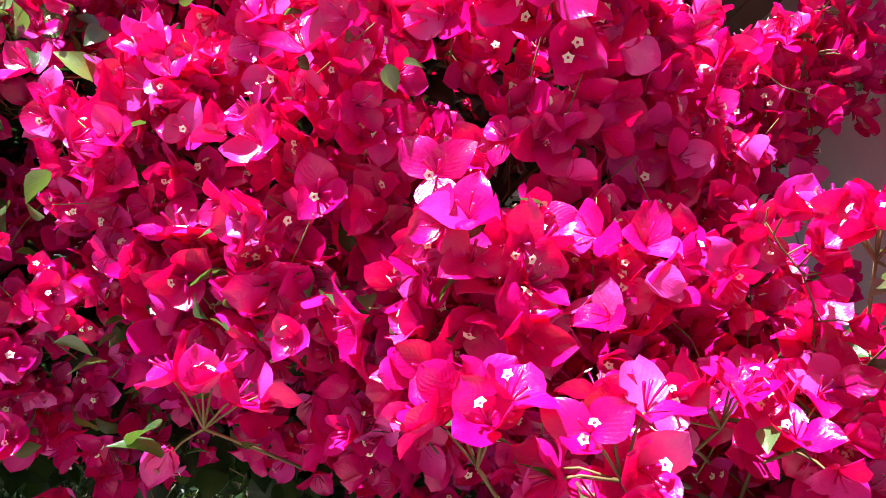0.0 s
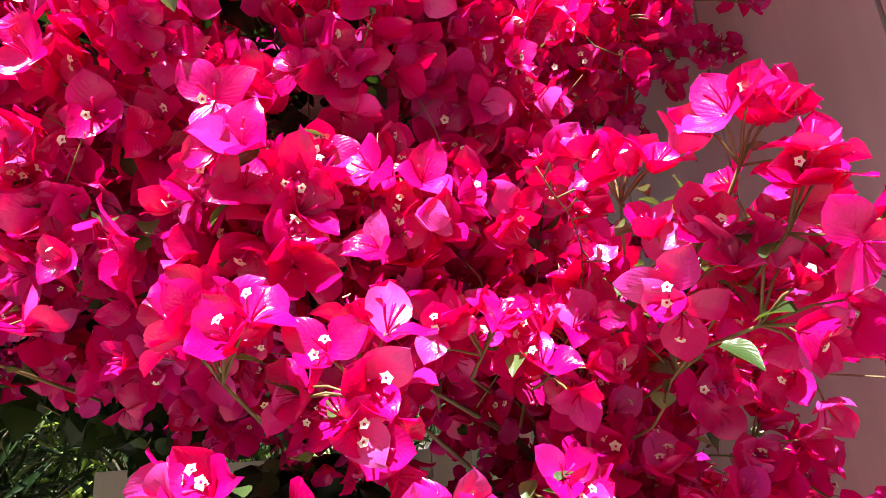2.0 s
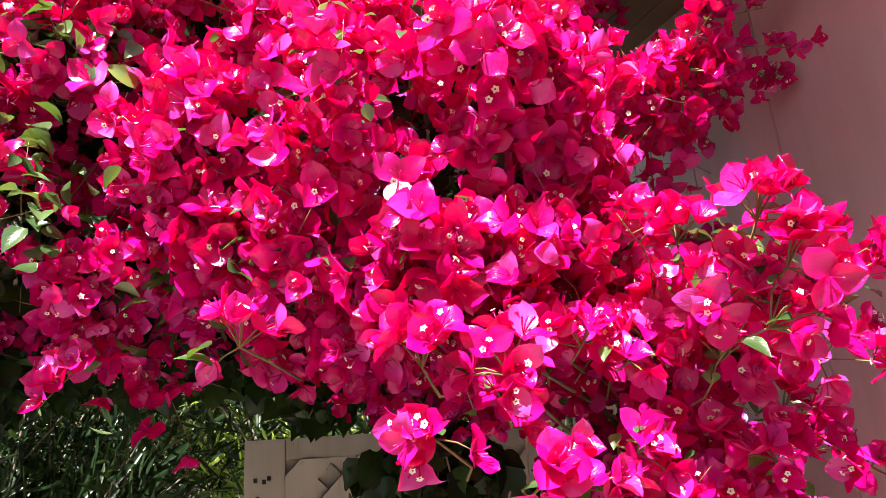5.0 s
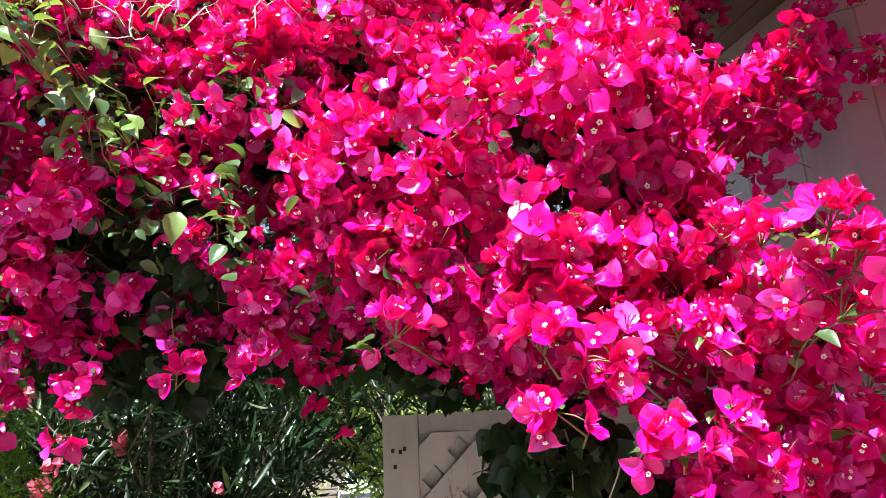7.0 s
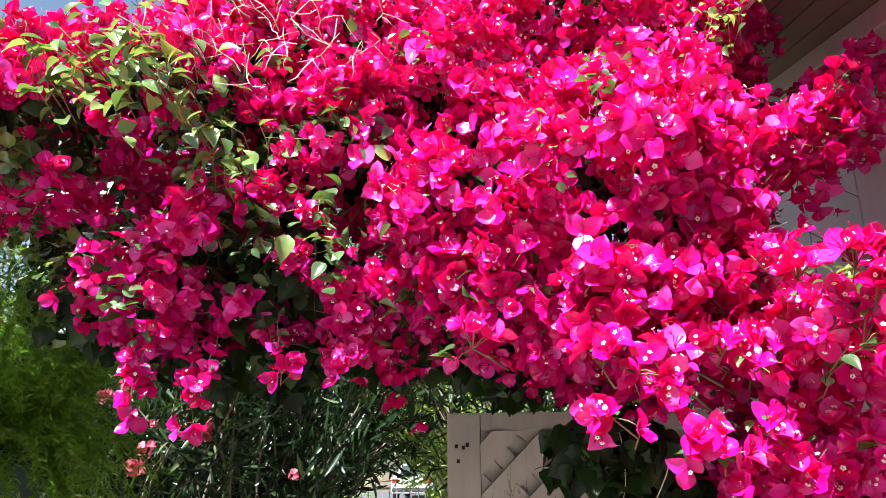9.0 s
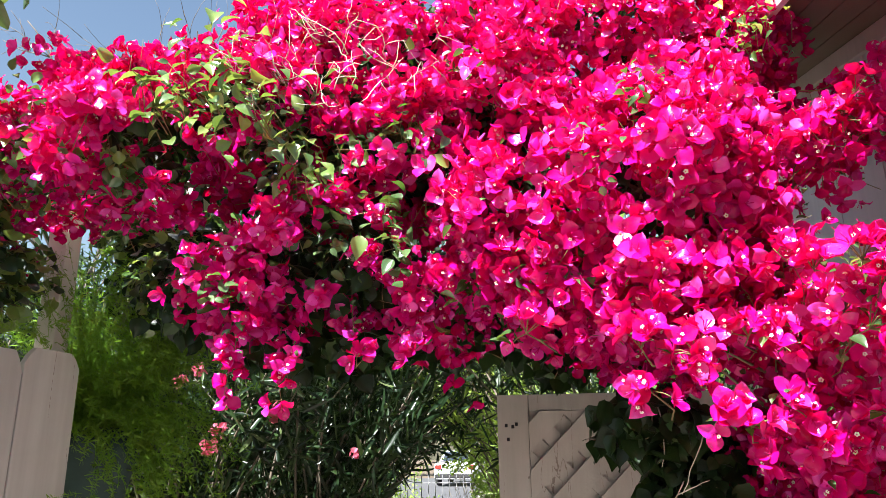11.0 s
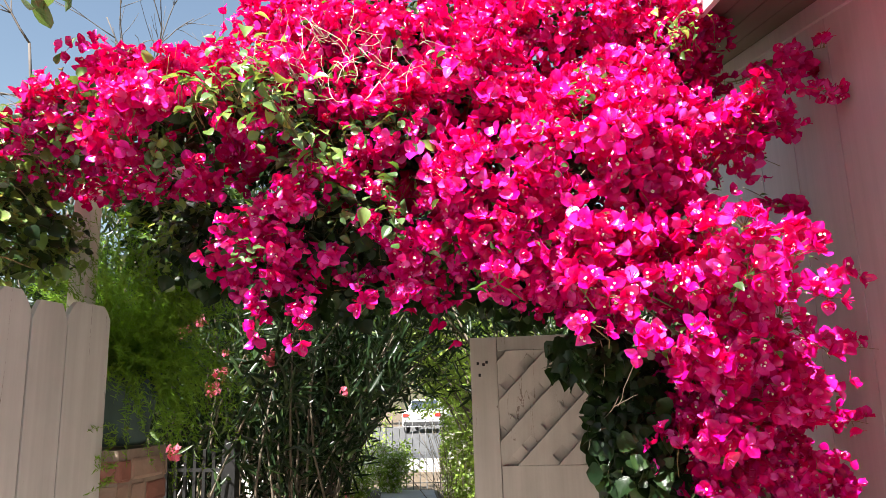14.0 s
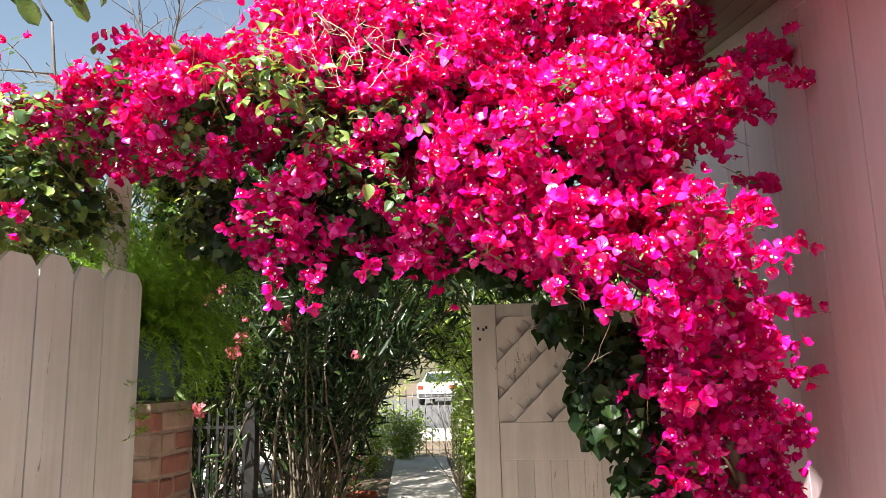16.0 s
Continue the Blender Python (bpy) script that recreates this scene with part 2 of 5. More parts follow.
def box(bm, x0, x1, y0, y1, z0, z1, bevel=0.0, turn=None):
    got = bmesh.ops.create_cube(bm, size=1.0)["verts"]
    bmesh.ops.scale(bm, vec=(x1 - x0, y1 - y0, z1 - z0), verts=got)
    bmesh.ops.translate(bm, vec=((x0 + x1) / 2, (y0 + y1) / 2, (z0 + z1) / 2), verts=got)
    if turn is not None:
        bmesh.ops.transform(bm, matrix=turn, verts=got)
    if bevel > 0:
        edges = list({e for v in got for e in v.link_edges})
        bmesh.ops.bevel(bm, geom=edges, offset=bevel, segments=2, affect="EDGES", profile=0.6)
    return bm


def prism(outline, depth, axis="y"):
    """A flat outline in (a, z), given thickness along y or x."""
    bm = bmesh.new()
    vs = [bm.verts.new((a, 0, z) if axis == "y" else (0, a, z)) for a, z in outline]
    f = bm.faces.new(vs)
    ext = bmesh.ops.extrude_face_region(bm, geom=[f])["geom"]
    mv = [g for g in ext if isinstance(g, bmesh.types.BMVert)]
    bmesh.ops.translate(bm, vec=(0, depth, 0) if axis == "y" else (depth, 0, 0), verts=mv)
    bmesh.ops.recalc_face_normals(bm, faces=bm.faces)
    return bm


def tube(points, radii, sides=6):
    """Verts and faces of a tapered tube along points."""
    pts = [Vector(p) for p in points]
    verts, faces = [], []
    for i, p in enumerate(pts):
        d = (pts[min(i + 1, len(pts) - 1)] - pts[max(i - 1, 0)]).normalized()
        a = d.orthogonal().normalized()
        b = d.cross(a)
        for s in range(sides):
            w = 2 * math.pi * s / sides
            verts.append(p + (a * math.cos(w) + b * math.sin(w)) * radii[i])
    for i in range(len(pts) - 1):
        for s in range(sides):
            u = (s + 1) % sides
            faces.append((i * sides + s, i * sides + u, (i + 1) * sides + u, (i + 1) * sides + s))
    faces.append(tuple(range(sides - 1, -1, -1)))
    faces.append(tuple((len(pts) - 1) * sides + s for s in range(sides)))
    return verts, faces


def joined_tubes(name, runs, mat, parent=None, label="", sides=5):
    verts, faces = [], []
    for pts, radii in runs:
        v, f = tube(pts, radii, sides)
        o = len(verts)
        verts += v
        faces += [tuple(i + o for i in face) for face in f]
    return put_mesh(name, mesh_of(name, verts, faces, [mat]), parent, label)


def wander(start, way, length, steps, wild, rng, droop=0.0):
    p, d, out = Vector(start), Vector(way).normalized(), [Vector(start)]
    for _ in range(steps):
        d = (d + Vector(rng.normal(0, wild, 3)) + Vector((0, 0, -droop))).normalized()
        p = p + d * (length / steps)
        out.append(p.copy())
    return out


# ---- blades: petals and leaves as small curved sheets ----
def blade(length, width, rows, cols, belly, fold, curl, ripple, seed, tip=0.9):
    """An ovate sheet from its base at 0 along +y, facing +z. belly: where it is widest."""
    r = np.random.default_rng(seed)
    ph, ph2 = r.uniform(0, 6.28, 2)
    v, uv, f = [], [], []
    for i in range(rows + 1):
        s = i / rows
        if s < belly:
            w = math.sin(0.5 * math.pi * (0.16 + 0.84 * s / belly))
        else:
            q = (s - belly) / (1 - belly)
            w = (1 - q ** 2.1) ** tip
        w = max(w * width / 2, 0.0004)
        bend = curl * s * s
        for j in range(cols + 1):
            u = 2 * j / cols - 1
            x = u * w
            z = fold * abs(u) ** 1.3 * w + bend * length + ripple * length * math.sin(5 * s + ph + 2.2 * u) * abs(u)
            z += 0.5 * ripple * length * math.sin(9 * s + ph2) * u
            v.append((x, s * length * (1 - 0.25 * abs(curl) * s), z))
            uv.append((0.5 + 0.5 * u, s))
    for i in range(rows):
        for j in range(cols):
            a = i * (cols + 1) + j
            f.append((a, a + 1, a + cols + 2, a + cols + 1))
    return np.array(v), np.array(uv), f


def star(radius, seed):
    r = np.random.default_rng(seed)
    v, f = [(0, 0, -0.0012)], []
    for i in range(10):
        a = 2 * math.pi * i / 10
        q = radius * ((1.0 if i % 2 == 0 else 0.70) + r.uniform(-0.08, 0.08))
        v.append((q * math.cos(a), q * math.sin(a), 0.0008 * (i % 2)))
    for i in range(10):
        f.append((0, 1 + i, 1 + (i + 1) % 10))
    return np.array(v), np.full((len(v), 2), 0.3), f


class Heap:
    """Gathers many small pieces into one mesh."""

    def __init__(self):
        self.v, self.uv, self.loops, self.sizes, self.mi, self.count = [], [], [], [], [], 0

    def add(self, piece, m):
        v, uv, faces, mi = piece
        q = np.array(m)
        self.v.append(v @ q[:3, :3].T + q[:3, 3])
        self.uv.append(uv)
        self.loops.append(faces[0] + self.count)
        self.sizes.append(faces[1])
        self.mi.append(mi)
        self.count += len(v)

    def mesh(self, name, mats):
        me = bpy.data.meshes.new(name)
        v, uv = np.concatenate(self.v), np.concatenate(self.uv)
        loops, sizes = np.concatenate(self.loops), np.concatenate(self.sizes)
        me.vertices.add(len(v))
        me.vertices.foreach_set("co", v.astype(np.float32).ravel())
        me.loops.add(len(loops))
        me.loops.foreach_set("vertex_index", loops.astype(np.int32))
        me.polygons.add(len(sizes))
        starts = np.concatenate(([0], np.cumsum(sizes)[:-1])).astype(np.int32)
        me.polygons.foreach_set("loop_start", starts)
        me.polygons.foreach_set("material_index", np.concatenate(self.mi).astype(np.int32))
        me.polygons.foreach_set("use_smooth", np.ones(len(sizes), dtype=bool))
        layer = me.uv_layers.new(name="blade")
        layer.data.foreach_set("uv", uv[loops].astype(np.float32).ravel())
        for m in mats:
            me.materials.append(m)
        me.update(calc_edges=True)
        me.validate()
        return me


def piece(chunks):
    """chunks of (verts, uv, faces, material index, matrix) to one piece."""
    vs, uvs, loops, sizes, mi, o = [], [], [], [], [], 0
    for v, uv, f, m, mat in chunks:
        q = np.array(mat)
        vs.append(v @ q[:3, :3].T + q[:3, 3])
        uvs.append(uv)
        for face in f:
            loops += [i + o for i in face]
            sizes.append(len(face))
            mi.append(m)
        o += len(v)
    return np.concatenate(vs), np.concatenate(uvs), (np.array(loops), np.array(sizes)), np.array(mi)


def turned(way, spin, at, size=1.0):
    """A pose whose z looks along way."""
    q = Vector(way).to_track_quat("Z", "Y").to_matrix().to_4x4()
    return Matrix.Translation(at) @ q @ Matrix.Rotation(spin, 4, "Z") @ Matrix.Scale(size, 4)


def bract_cluster(seed):
    """Three papery bracts in a loose cup, with the little tubes and cream stars between them."""
    r = np.random.default_rng(seed)
    chunks = []
    opened = r.uniform(28, 66)
    for i in range(3):
        ln, wd = r.uniform(0.038, 0.047), r.uniform(0.031, 0.039)
        v, uv, f = blade(ln, wd, 6, 4, r.uniform(0.38, 0.5), r.uniform(0.02, 0.5), r.uniform(-0.36, 0.30), r.uniform(0.04, 0.095), seed * 7 + i, tip=0.84)
        m = Matrix.Rotation(radians(120 * i + r.uniform(-16, 16)), 4, "Z") @ Matrix.Rotation(radians(90 - opened + r.uniform(-14, 14)), 4, "X")
        chunks.append((v, uv, f, 0, Matrix.Translation((0, 0, -0.018)) @ m))
    for i in range(3):
        a = radians(120 * i + r.uniform(-10, 10))
        foot, head = Vector((0, 0, -0.016)), Vector((0.008 * math.sin(-a), 0.008 * math.cos(a), r.uniform(0.004, 0.010)))
        tv, tf = tube([foot, (foot + head) / 2 + Vector((0.001, 0, 0)), head], [0.0007, 0.0009, 0.0015], 4)
        chunks.append((np.array(tv), np.full((len(tv), 2), 0.3), tf, 0, Matrix.Identity(4)))
        if r.random() < 0.2:
            sv, suv, sf = star(r.uniform(0.0046, 0.006), seed + i)
            d = (head - foot).normalized() + Vector(r.normal(0, 0.25, 3))
            chunks.append((sv, suv, sf, 1, turned(d, r.uniform(0, 6), head + Vector((0, 0, 0.0006)))))
    return piece(chunks), [piece([c]) for c in chunks[:3]], piece(chunks[3:])


def single_leaf(seed, length, width, belly=0.35, fold=0.35, curl=-0.2, rows=5, cols=4, ripple=0.02, mat=0, tip=0.9):
    v, uv, f = blade(length, width, rows, cols, belly, fold, curl, ripple, seed, tip)
    return piece([(v, uv, f, mat, Matrix.Identity(4))])


BLOSSOMS = [bract_cluster(100 + i) for i in range(16)]
CLUSTERS = [b[0] for b in BLOSSOMS]
LEAVES = [single_leaf(300 + i, 0.036 + 0.004 * i, 0.023 + 0.003 * i, 0.33, 0.35, -0.15 - 0.04 * i, tip=1.25) for i in range(5)]
LIMES = [single_leaf(320 + i, 0.046 + 0.005 * i, 0.030 + 0.004 * i, 0.33, 0.4, -0.2 - 0.05 * i, ripple=0.035, tip=1.3) for i in range(4)]
IVIES = [single_leaf(330 + i, 0.06 + 0.006 * i, 0.058 + 0.005 * i, 0.28, 0.3, -0.16 - 0.05 * i, ripple=0.04, tip=1.5) for i in range(4)]
LANCES = [single_leaf(360 + i, 0.11 + 0.014 * i, 0.017 + 0.001 * i, 0.45, 0.5, -0.25 + 0.1 * i, 4, 2, 0.01) for i in range(4)]
SMALLS = [single_leaf(380 + i, 0.035, 0.02, 0.4, 0.3, -0.1, 3, 2) for i in range(3)]

# ---- ground ----
def ground():
    n, half = 60, 90.0
    verts, faces = [], []
    for i in range(n + 1):
        for j in range(n + 1):
            x, y = (2 * i / n - 1), (2 * j / n - 1)
            x, y = half * x * abs(x), 5 + half * y * abs(y)
            verts.append((x, y, 0.02 * noise.noise(Vector((x, y, 0)) * 0.7) - 0.03))
    for i in range(n):
        for j in range(n):
            a = i * (n + 1) + j
            faces.append((a, a + n + 1, a + n + 2, a + 1))
    ob = put_mesh("ground", mesh_of("ground", verts, faces, [SOIL]))
    tagged(ob, "bare dry brown garden soil", "ground", kind="structure")


ground()

# ---- paving ----
def slab(name, x0, x1, y0, y1, label, mat=CONCRETE, skew=0.0, thick=0.08):
    bm = bmesh.new()
    box(bm, x0, x1, y0, y1, -thick, 0.012, 0.008)
    for v in bm.verts:
        v.co.x += skew * (v.co.y - 2.0)
    ob = part(name, bm, mat, None)
    return tagged(ob, label, name, kind="structure")


PATH_SKEW = -0.21
path_ob = thing("pavement", "sun-dappled pale concrete garden path", "path", kind="structure")
# unseen tan slabs before the gate, added to bounce warm light upwards
for i in range(4):
    for j in range(8):
        bm = bmesh.new()
        box(bm, -1.74 + 0.685 * i + 0.005, -1.74 + 0.685 * (i + 1) - 0.005, -5.6 + 0.96 * j + 0.005, -5.6 + 0.96 * (j + 1) - 0.005, -0.08, 0.012, 0.008)
        part("slab", bm, BOUNCE_PAVER, path_ob, "unseen warm tan slab added to bounce light")
for i in range(8):
    bm = bmesh.new()
    y0 = 2.1 + 1.1 * i
    box(bm, -1.02, -0.14, y0 + 0.008, y0 + 1.092, -0.08, 0.012, 0.008)
    for v in bm.verts:
        v.co.x += PATH_SKEW * (v.co.y - 2.0)
    part("slab", bm, CONCRETE, path_ob)
slab("road", -60, 60, 17.0, 38.0, "pale sunlit grey street asphalt", ASPHALT, thick=0.03)
slab("pavement", -60, 60, 14.2, 16.79, "sunlit concrete pavement beside the street", CONCRETE, thick=0.05)
slab("kerb", -60, 60, 16.8, 16.995, "concrete street kerb", CONCRETE, thick=0.05)

# ---- house with board siding ----
WALL_X, SLOPE = 1.02, 0.28


def eave(y):
    return 2.86 + SLOPE * (y - 1.15)


house = thing("house", "dusty pink board-sided house with sloping eave", "house", at=(WALL_X, 0, 0))
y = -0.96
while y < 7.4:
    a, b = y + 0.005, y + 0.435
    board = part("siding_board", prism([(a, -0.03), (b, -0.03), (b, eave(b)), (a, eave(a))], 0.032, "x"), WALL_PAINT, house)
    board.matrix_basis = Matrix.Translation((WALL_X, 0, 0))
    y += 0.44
# core in dark soffit brown, so shade in the siding grooves is painted
groove_shade_core = part("wall", prism([(-0.95, -0.03), (7.4, -0.03), (7.4, eave(7.4)), (-0.95, eave(-0.95))], 0.14, "x"), SOFFIT_AND_GROOVE_SHADE, house)
groove_shade_core.matrix_basis = Matrix.Translation((WALL_X + 0.034, 0, 0))
bm = bmesh.new()
box(bm, WALL_X + 0.17, 7.0, -0.95, -0.8, -0.03, eave(-0.9))
part("wall", bm, WALL_PAINT, house, "end wall of the house")
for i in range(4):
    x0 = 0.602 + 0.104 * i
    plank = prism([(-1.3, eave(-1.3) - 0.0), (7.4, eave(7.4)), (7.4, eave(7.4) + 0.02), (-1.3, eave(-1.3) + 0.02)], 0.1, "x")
    ob = part("soffit_board", plank, SOFFIT_AND_GROOVE_SHADE, house)
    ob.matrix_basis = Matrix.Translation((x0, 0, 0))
frieze = part("trim", prism([(-0.95, eave(-0.95) - 0.075), (7.4, eave(7.4) - 0.075), (7.4, eave(7.4) - 0.004), (-0.95, eave(-0.95) - 0.004)], 0.018, "x"), WALL_PAINT, house)
frieze.matrix_basis = Matrix.Translation((WALL_X - 0.02, 0, 0))
fascia = part("fascia", prism([(-1.35, eave(-1.35) - 0.03), (7.4, eave(7.4) - 0.03), (7.4, eave(7.4) + 0.15), (-1.35, eave(-1.35) + 0.15)], 0.022, "x"), WHITE_PAINT, house, "white painted fascia board")
fascia.matrix_basis = Matrix.Translation((0.578, 0, 0))
roof = part("roof", prism([(-1.4, eave(-1.4) + 0.155), (7.4, eave(7.4) + 0.155), (7.4, eave(7.4) + 0.2), (-1.4, eave(-1.4) + 0.2)], 6.6, "x"), ROOF, house, "dark shingle roof")
roof.matrix_basis = Matrix.Translation((0.55, 0, 0))
bm = bmesh.new()
box(bm, WALL_X + 0.17, 7.0, 7.25, 7.4, -0.03, eave(7.4))
part("wall", bm, WALL_PAINT, house, "end wall of the house")

# ---- board fence with dog-eared tops ----
FENCE_X = -1.78
fence = thing("fence", "cream painted wooden fence with dog-eared boards", "fence", at=(FENCE_X, 0, 0))
rng = np.random.default_rng(5)
y = 1.352
i = 0
while y > -4.6:
    wd = 0.183 + rng.uniform(-0.004, 0.004)
    if i == 0:
        wd = 0.255
    top = 1.888 + rng.uniform(-0.012, 0.012)
    cut, dip = 0.042 + rng.uniform(-0.008, 0.012), 0.055 + rng.uniform(-0.008, 0.014)
    a, b = y - wd, y
    outline = [(a, 0.03), (b, 0.03), (b, top - dip), (b - cut * 0.44, top - dip * 0.44), (b - cut, top), (a + cut, top), (a + cut * 0.44, top - dip * 0.44), (a, top - dip)]
    bm = prism(outline, 0.019, "x")
    bmesh.ops.bevel(bm, geom=[e for e in bm.edges if e.calc_length() > 0.5], offset=0.0015, segments=1, affect="EDGES")
    ob = part("board", bm, FENCE_PAINT, fence)
    ob.matrix_basis = Matrix.Translation((FENCE_X - 0.019 + rng.uniform(-0.002, 0.002), 0, 0))
    y -= wd + rng.uniform(0.007, 0.013)
    i += 1
# soil-dark sheet added behind the boards to paint the shade in their gaps
bm = bmesh.new()
box(bm, FENCE_X - 0.034, FENCE_X - 0.024, -4.58, 1.33, 0.05, 1.80)
part("backing", bm, SOIL, fence, "dark backing sheet standing in for shade in the board gaps")
for z in (0.4, 1.05, 1.62):
    bm = bmesh.new()
    box(bm, FENCE_X - 0.076, FENCE_X - 0.036, -4.6, 1.34, z, z + 0.09, 0.004)
    part("rail", bm, FENCE_PAINT, fence)

arbor = thing("arbor", "white painted wooden arbor carrying the creeper", "arbor", at=(-1.9, 1.3, 0))
for px, py in ((-1.965, 1.42), (0.60, 1.66)):
    bm = bmesh.new()
    box(bm, px - 0.04, px + 0.04, py - 0.04, py + 0.04, -0.05, 2.498, 0.006)
    part("post", bm, WHITE_PAINT, arbor)
bm = bmesh.new()
box(bm, -2.1, 0.70, 1.46, 1.62, 2.50, 2.57, 0.006)
part("beam", bm, WHITE_PAINT, arbor)

# unseen wall behind the camera, added to hold back light from the low sky
bm = bmesh.new()
box(bm, -1.9, 7.0, -5.85, -5.65, -0.05, 3.4, 0.01)
tagged(part("wall_south", bm, WALL_PAINT, None), "plain unseen wall added to cut low sky light", "wall", kind="structure")

# ---- brick pillar with potted fern ----
pillar = thing("brick_pillar", "squat brick pillar of red-brown and tan blocks", "pillar", at=(-1.97, 1.66, 0))
PX0, PX1, PY0, PY1, TOP = -2.16, -1.78, 1.47, 1.85, 1.34
bm = bmesh.new()
box(bm, PX0 + 0.007, PX1 - 0.007, PY0 + 0.007, PY1 - 0.007, -0.04, TOP - 0.012)
part("mortar_core", bm, MORTAR, pillar)
rng = np.random.default_rng(8)
z = 0.0
c = 0
while z < TOP - 0.05:
    h = 0.088
    g = 0.006
    mid = 0.26 if c % 2 == 0 else 0.12
    spans = [(PX0, PX0 + mid - g, PY0, PY0 + 0.09), (PX0 + mid + g, PX1, PY0, PY0 + 0.09),
             (PX1 - 0.09, PX1, PY0 + 0.102, PY0 + 0.09 + mid - g), (PX1 - 0.09, PX1, PY0 + 0.09 + mid + g, PY1),
             (PX0, PX0 + 0.09, PY0 + 0.102, PY1 - 0.102), (PX0, PX1 - 0.102, PY1 - 0.09, PY1)]
    for x0, x1, y0, y1 in spans:
        if x1 - x0 < 0.02 or y1 - y0 < 0.02:
            continue
        j = rng.uniform(-0.004, 0.004, 3)
        bm = bmesh.new()
        box(bm, x0 + j[0], x1 + j[0], y0 + j[1], y1 + j[1], z, z + h + j[2], 0.012)
        for v in bm.verts:
            v.co += Vector(rng.normal(0, 0.0022, 3))
        part("brick", bm, BRICK if rng.random() < 0.28 else BRICK_PALE, pillar)
    z += 0.1
    c += 1


def lathe(profile, sides=24):
    bm = bmesh.new()
    rings = []
    for r, z in profile:
        rings.append([bm.verts.new((r * math.cos(2 * math.pi * s / sides), r * math.sin(2 * math.pi * s / sides), z)) for s in range(sides)])
    for a, b in zip(rings, rings[1:]):
        for s in range(sides):
            t = (s + 1) % sides
            bm.faces.new((a[s], a[t], b[t], b[s]))
    bm.faces.new(rings[0][::-1])
    bm.faces.new(rings[-1])
    return bm


FPX, FPY = -1.93, 1.66
fern = thing("potted_fern", "feathery asparagus fern in a grey-green pot on the pillar", "potted plant", at=(FPX, FPY, TOP))
bm = lathe([(0.12, 0), (0.135, 0.02), (0.165, 0.19), (0.178, 0.195), (0.185, 0.31), (0.170, 0.315), (0.16, 0.29), (0.02, 0.28)])
ob = part("pot", bm, POT, fern, "grey-green ceramic pot", smooth=True)
ob.matrix_basis = Matrix.Translation((FPX, FPY, TOP))
rng = np.random.default_rng(21)
needle = single_leaf(500, 0.02, 0.0038, 0.5, 0.2, -0.1, 2, 1)
heap = Heap()
runs = []
for i in range(560):
    a = rng.uniform(0, 2 * math.pi)
    tall = rng.random() < 0.55
    up = rng.uniform(2.0, 6.0) if tall else rng.uniform(-0.3, 2.5)
    way = Vector((math.cos(a) + 0.65, math.sin(a) - 0.3, up))
    ln = rng.uniform(0.45, 0.8) if tall else rng.uniform(0.3, 0.62)
    pts = wander((FPX + 0.08 * math.cos(a), FPY + 0.08 * math.sin(a), TOP + 0.30), way, ln, 9, 0.09, rng, droop=0.12 if tall else 0.24)
    pts = [p for p in pts if p.y > 1.40 or p.z > 1.95]
    if any(p.x < FPX + 0.08 and p.y < FPY + 0.05 and p.z < TOP + 0.28 for p in pts) and rng.random() < 0.7:
        continue
    if len(pts) < 4:
        continue
    runs.append((pts, [0.0012 - 0.0008 * k / len(pts) for k in range(len(pts))]))
    for p, q in zip(pts[1:], pts[2:]):
        for _ in range(12):
            s = rng.random()
            d = Vector(rng.normal(0, 1, 3)) + (q - p).normalized() * 0.7
            heap.add(needle, turned(d.orthogonal(), rng.uniform(0, 6.28), p.lerp(q, s), rng.uniform(0.8, 1.8)))
for i in range(9):
    pts = wander((FENCE_X + 0.03, 1.40, rng.uniform(1.22, 1.44)), (0.1, -0.9, rng.uniform(-0.4, 0.4)), rng.uniform(0.08, 0.17), 6, 0.15, rng, 0.06)
    runs.append((pts, [0.001 - 0.0006 * k / 6 for k in range(7)]))
    for p, q in zip(pts[1:], pts[2:]):
        for _ in range(7):
            heap.add(needle, turned(rng.normal(0, 1, 3), rng.uniform(0, 6.28), p.lerp(q, rng.random()), rng.uniform(0.7, 1.3)))
tagged(joined_tubes("stem", runs, FERN, fern, sides=3), kind="stuff")
tagged(put_mesh("fronds", heap.mesh("fronds", [FERN]), fern, "fine feathery green needles"), kind="stuff")

# ---- gate with woven lattice ----
GX0, GX1, GY, GTOP = -0.408, 0.62, 2.15, 1.778
gate = thing("gate", "beige painted wooden gate with woven lattice top, standing shut", "gate", at=(0.1, GY, 0.0))


def gate_box(name, x0, x1, z0, z1, y0, y1, bevel=0.004, label=""):
    bm = bmesh.new()
    box(bm, x0, x1, y0, y1, z0, z1, bevel)
    return part(name, bm, GATE_PAINT, gate, label)


gate_box("stile", GX0, GX0 + 0.128, 0.04, GTOP, GY - 0.02, GY + 0.025)
gate_box("stile", GX1 - 0.12, GX1, 0.04, GTOP, GY - 0.02, GY + 0.025)
gate_box("top_rail", GX0 + 0.13, GX1 - 0.122, 1.712, GTOP, GY - 0.018, GY + 0.022)
gate_box("middle_rail", GX0 + 0.13, GX1 - 0.122, 1.0, 1.183, GY - 0.018, GY + 0.022)
gate_box("bottom_rail", GX0 + 0.13, GX1 - 0.122, 0.05, 0.2, GY - 0.018, GY + 0.022)
LX0, LX1, LZ0, LZ1 = GX0 + 0.129, GX1 - 0.121, 1.184, 1.711
x = LX0
while x < LX1 - 0.02:
    w = min(0.082, LX1 - x)
    gate_box("panel_board", x + 0.0004, x + w - 0.0004, 0.201, 0.999, GY - 0.004, GY + 0.014, 0.002)
    x += 0.082


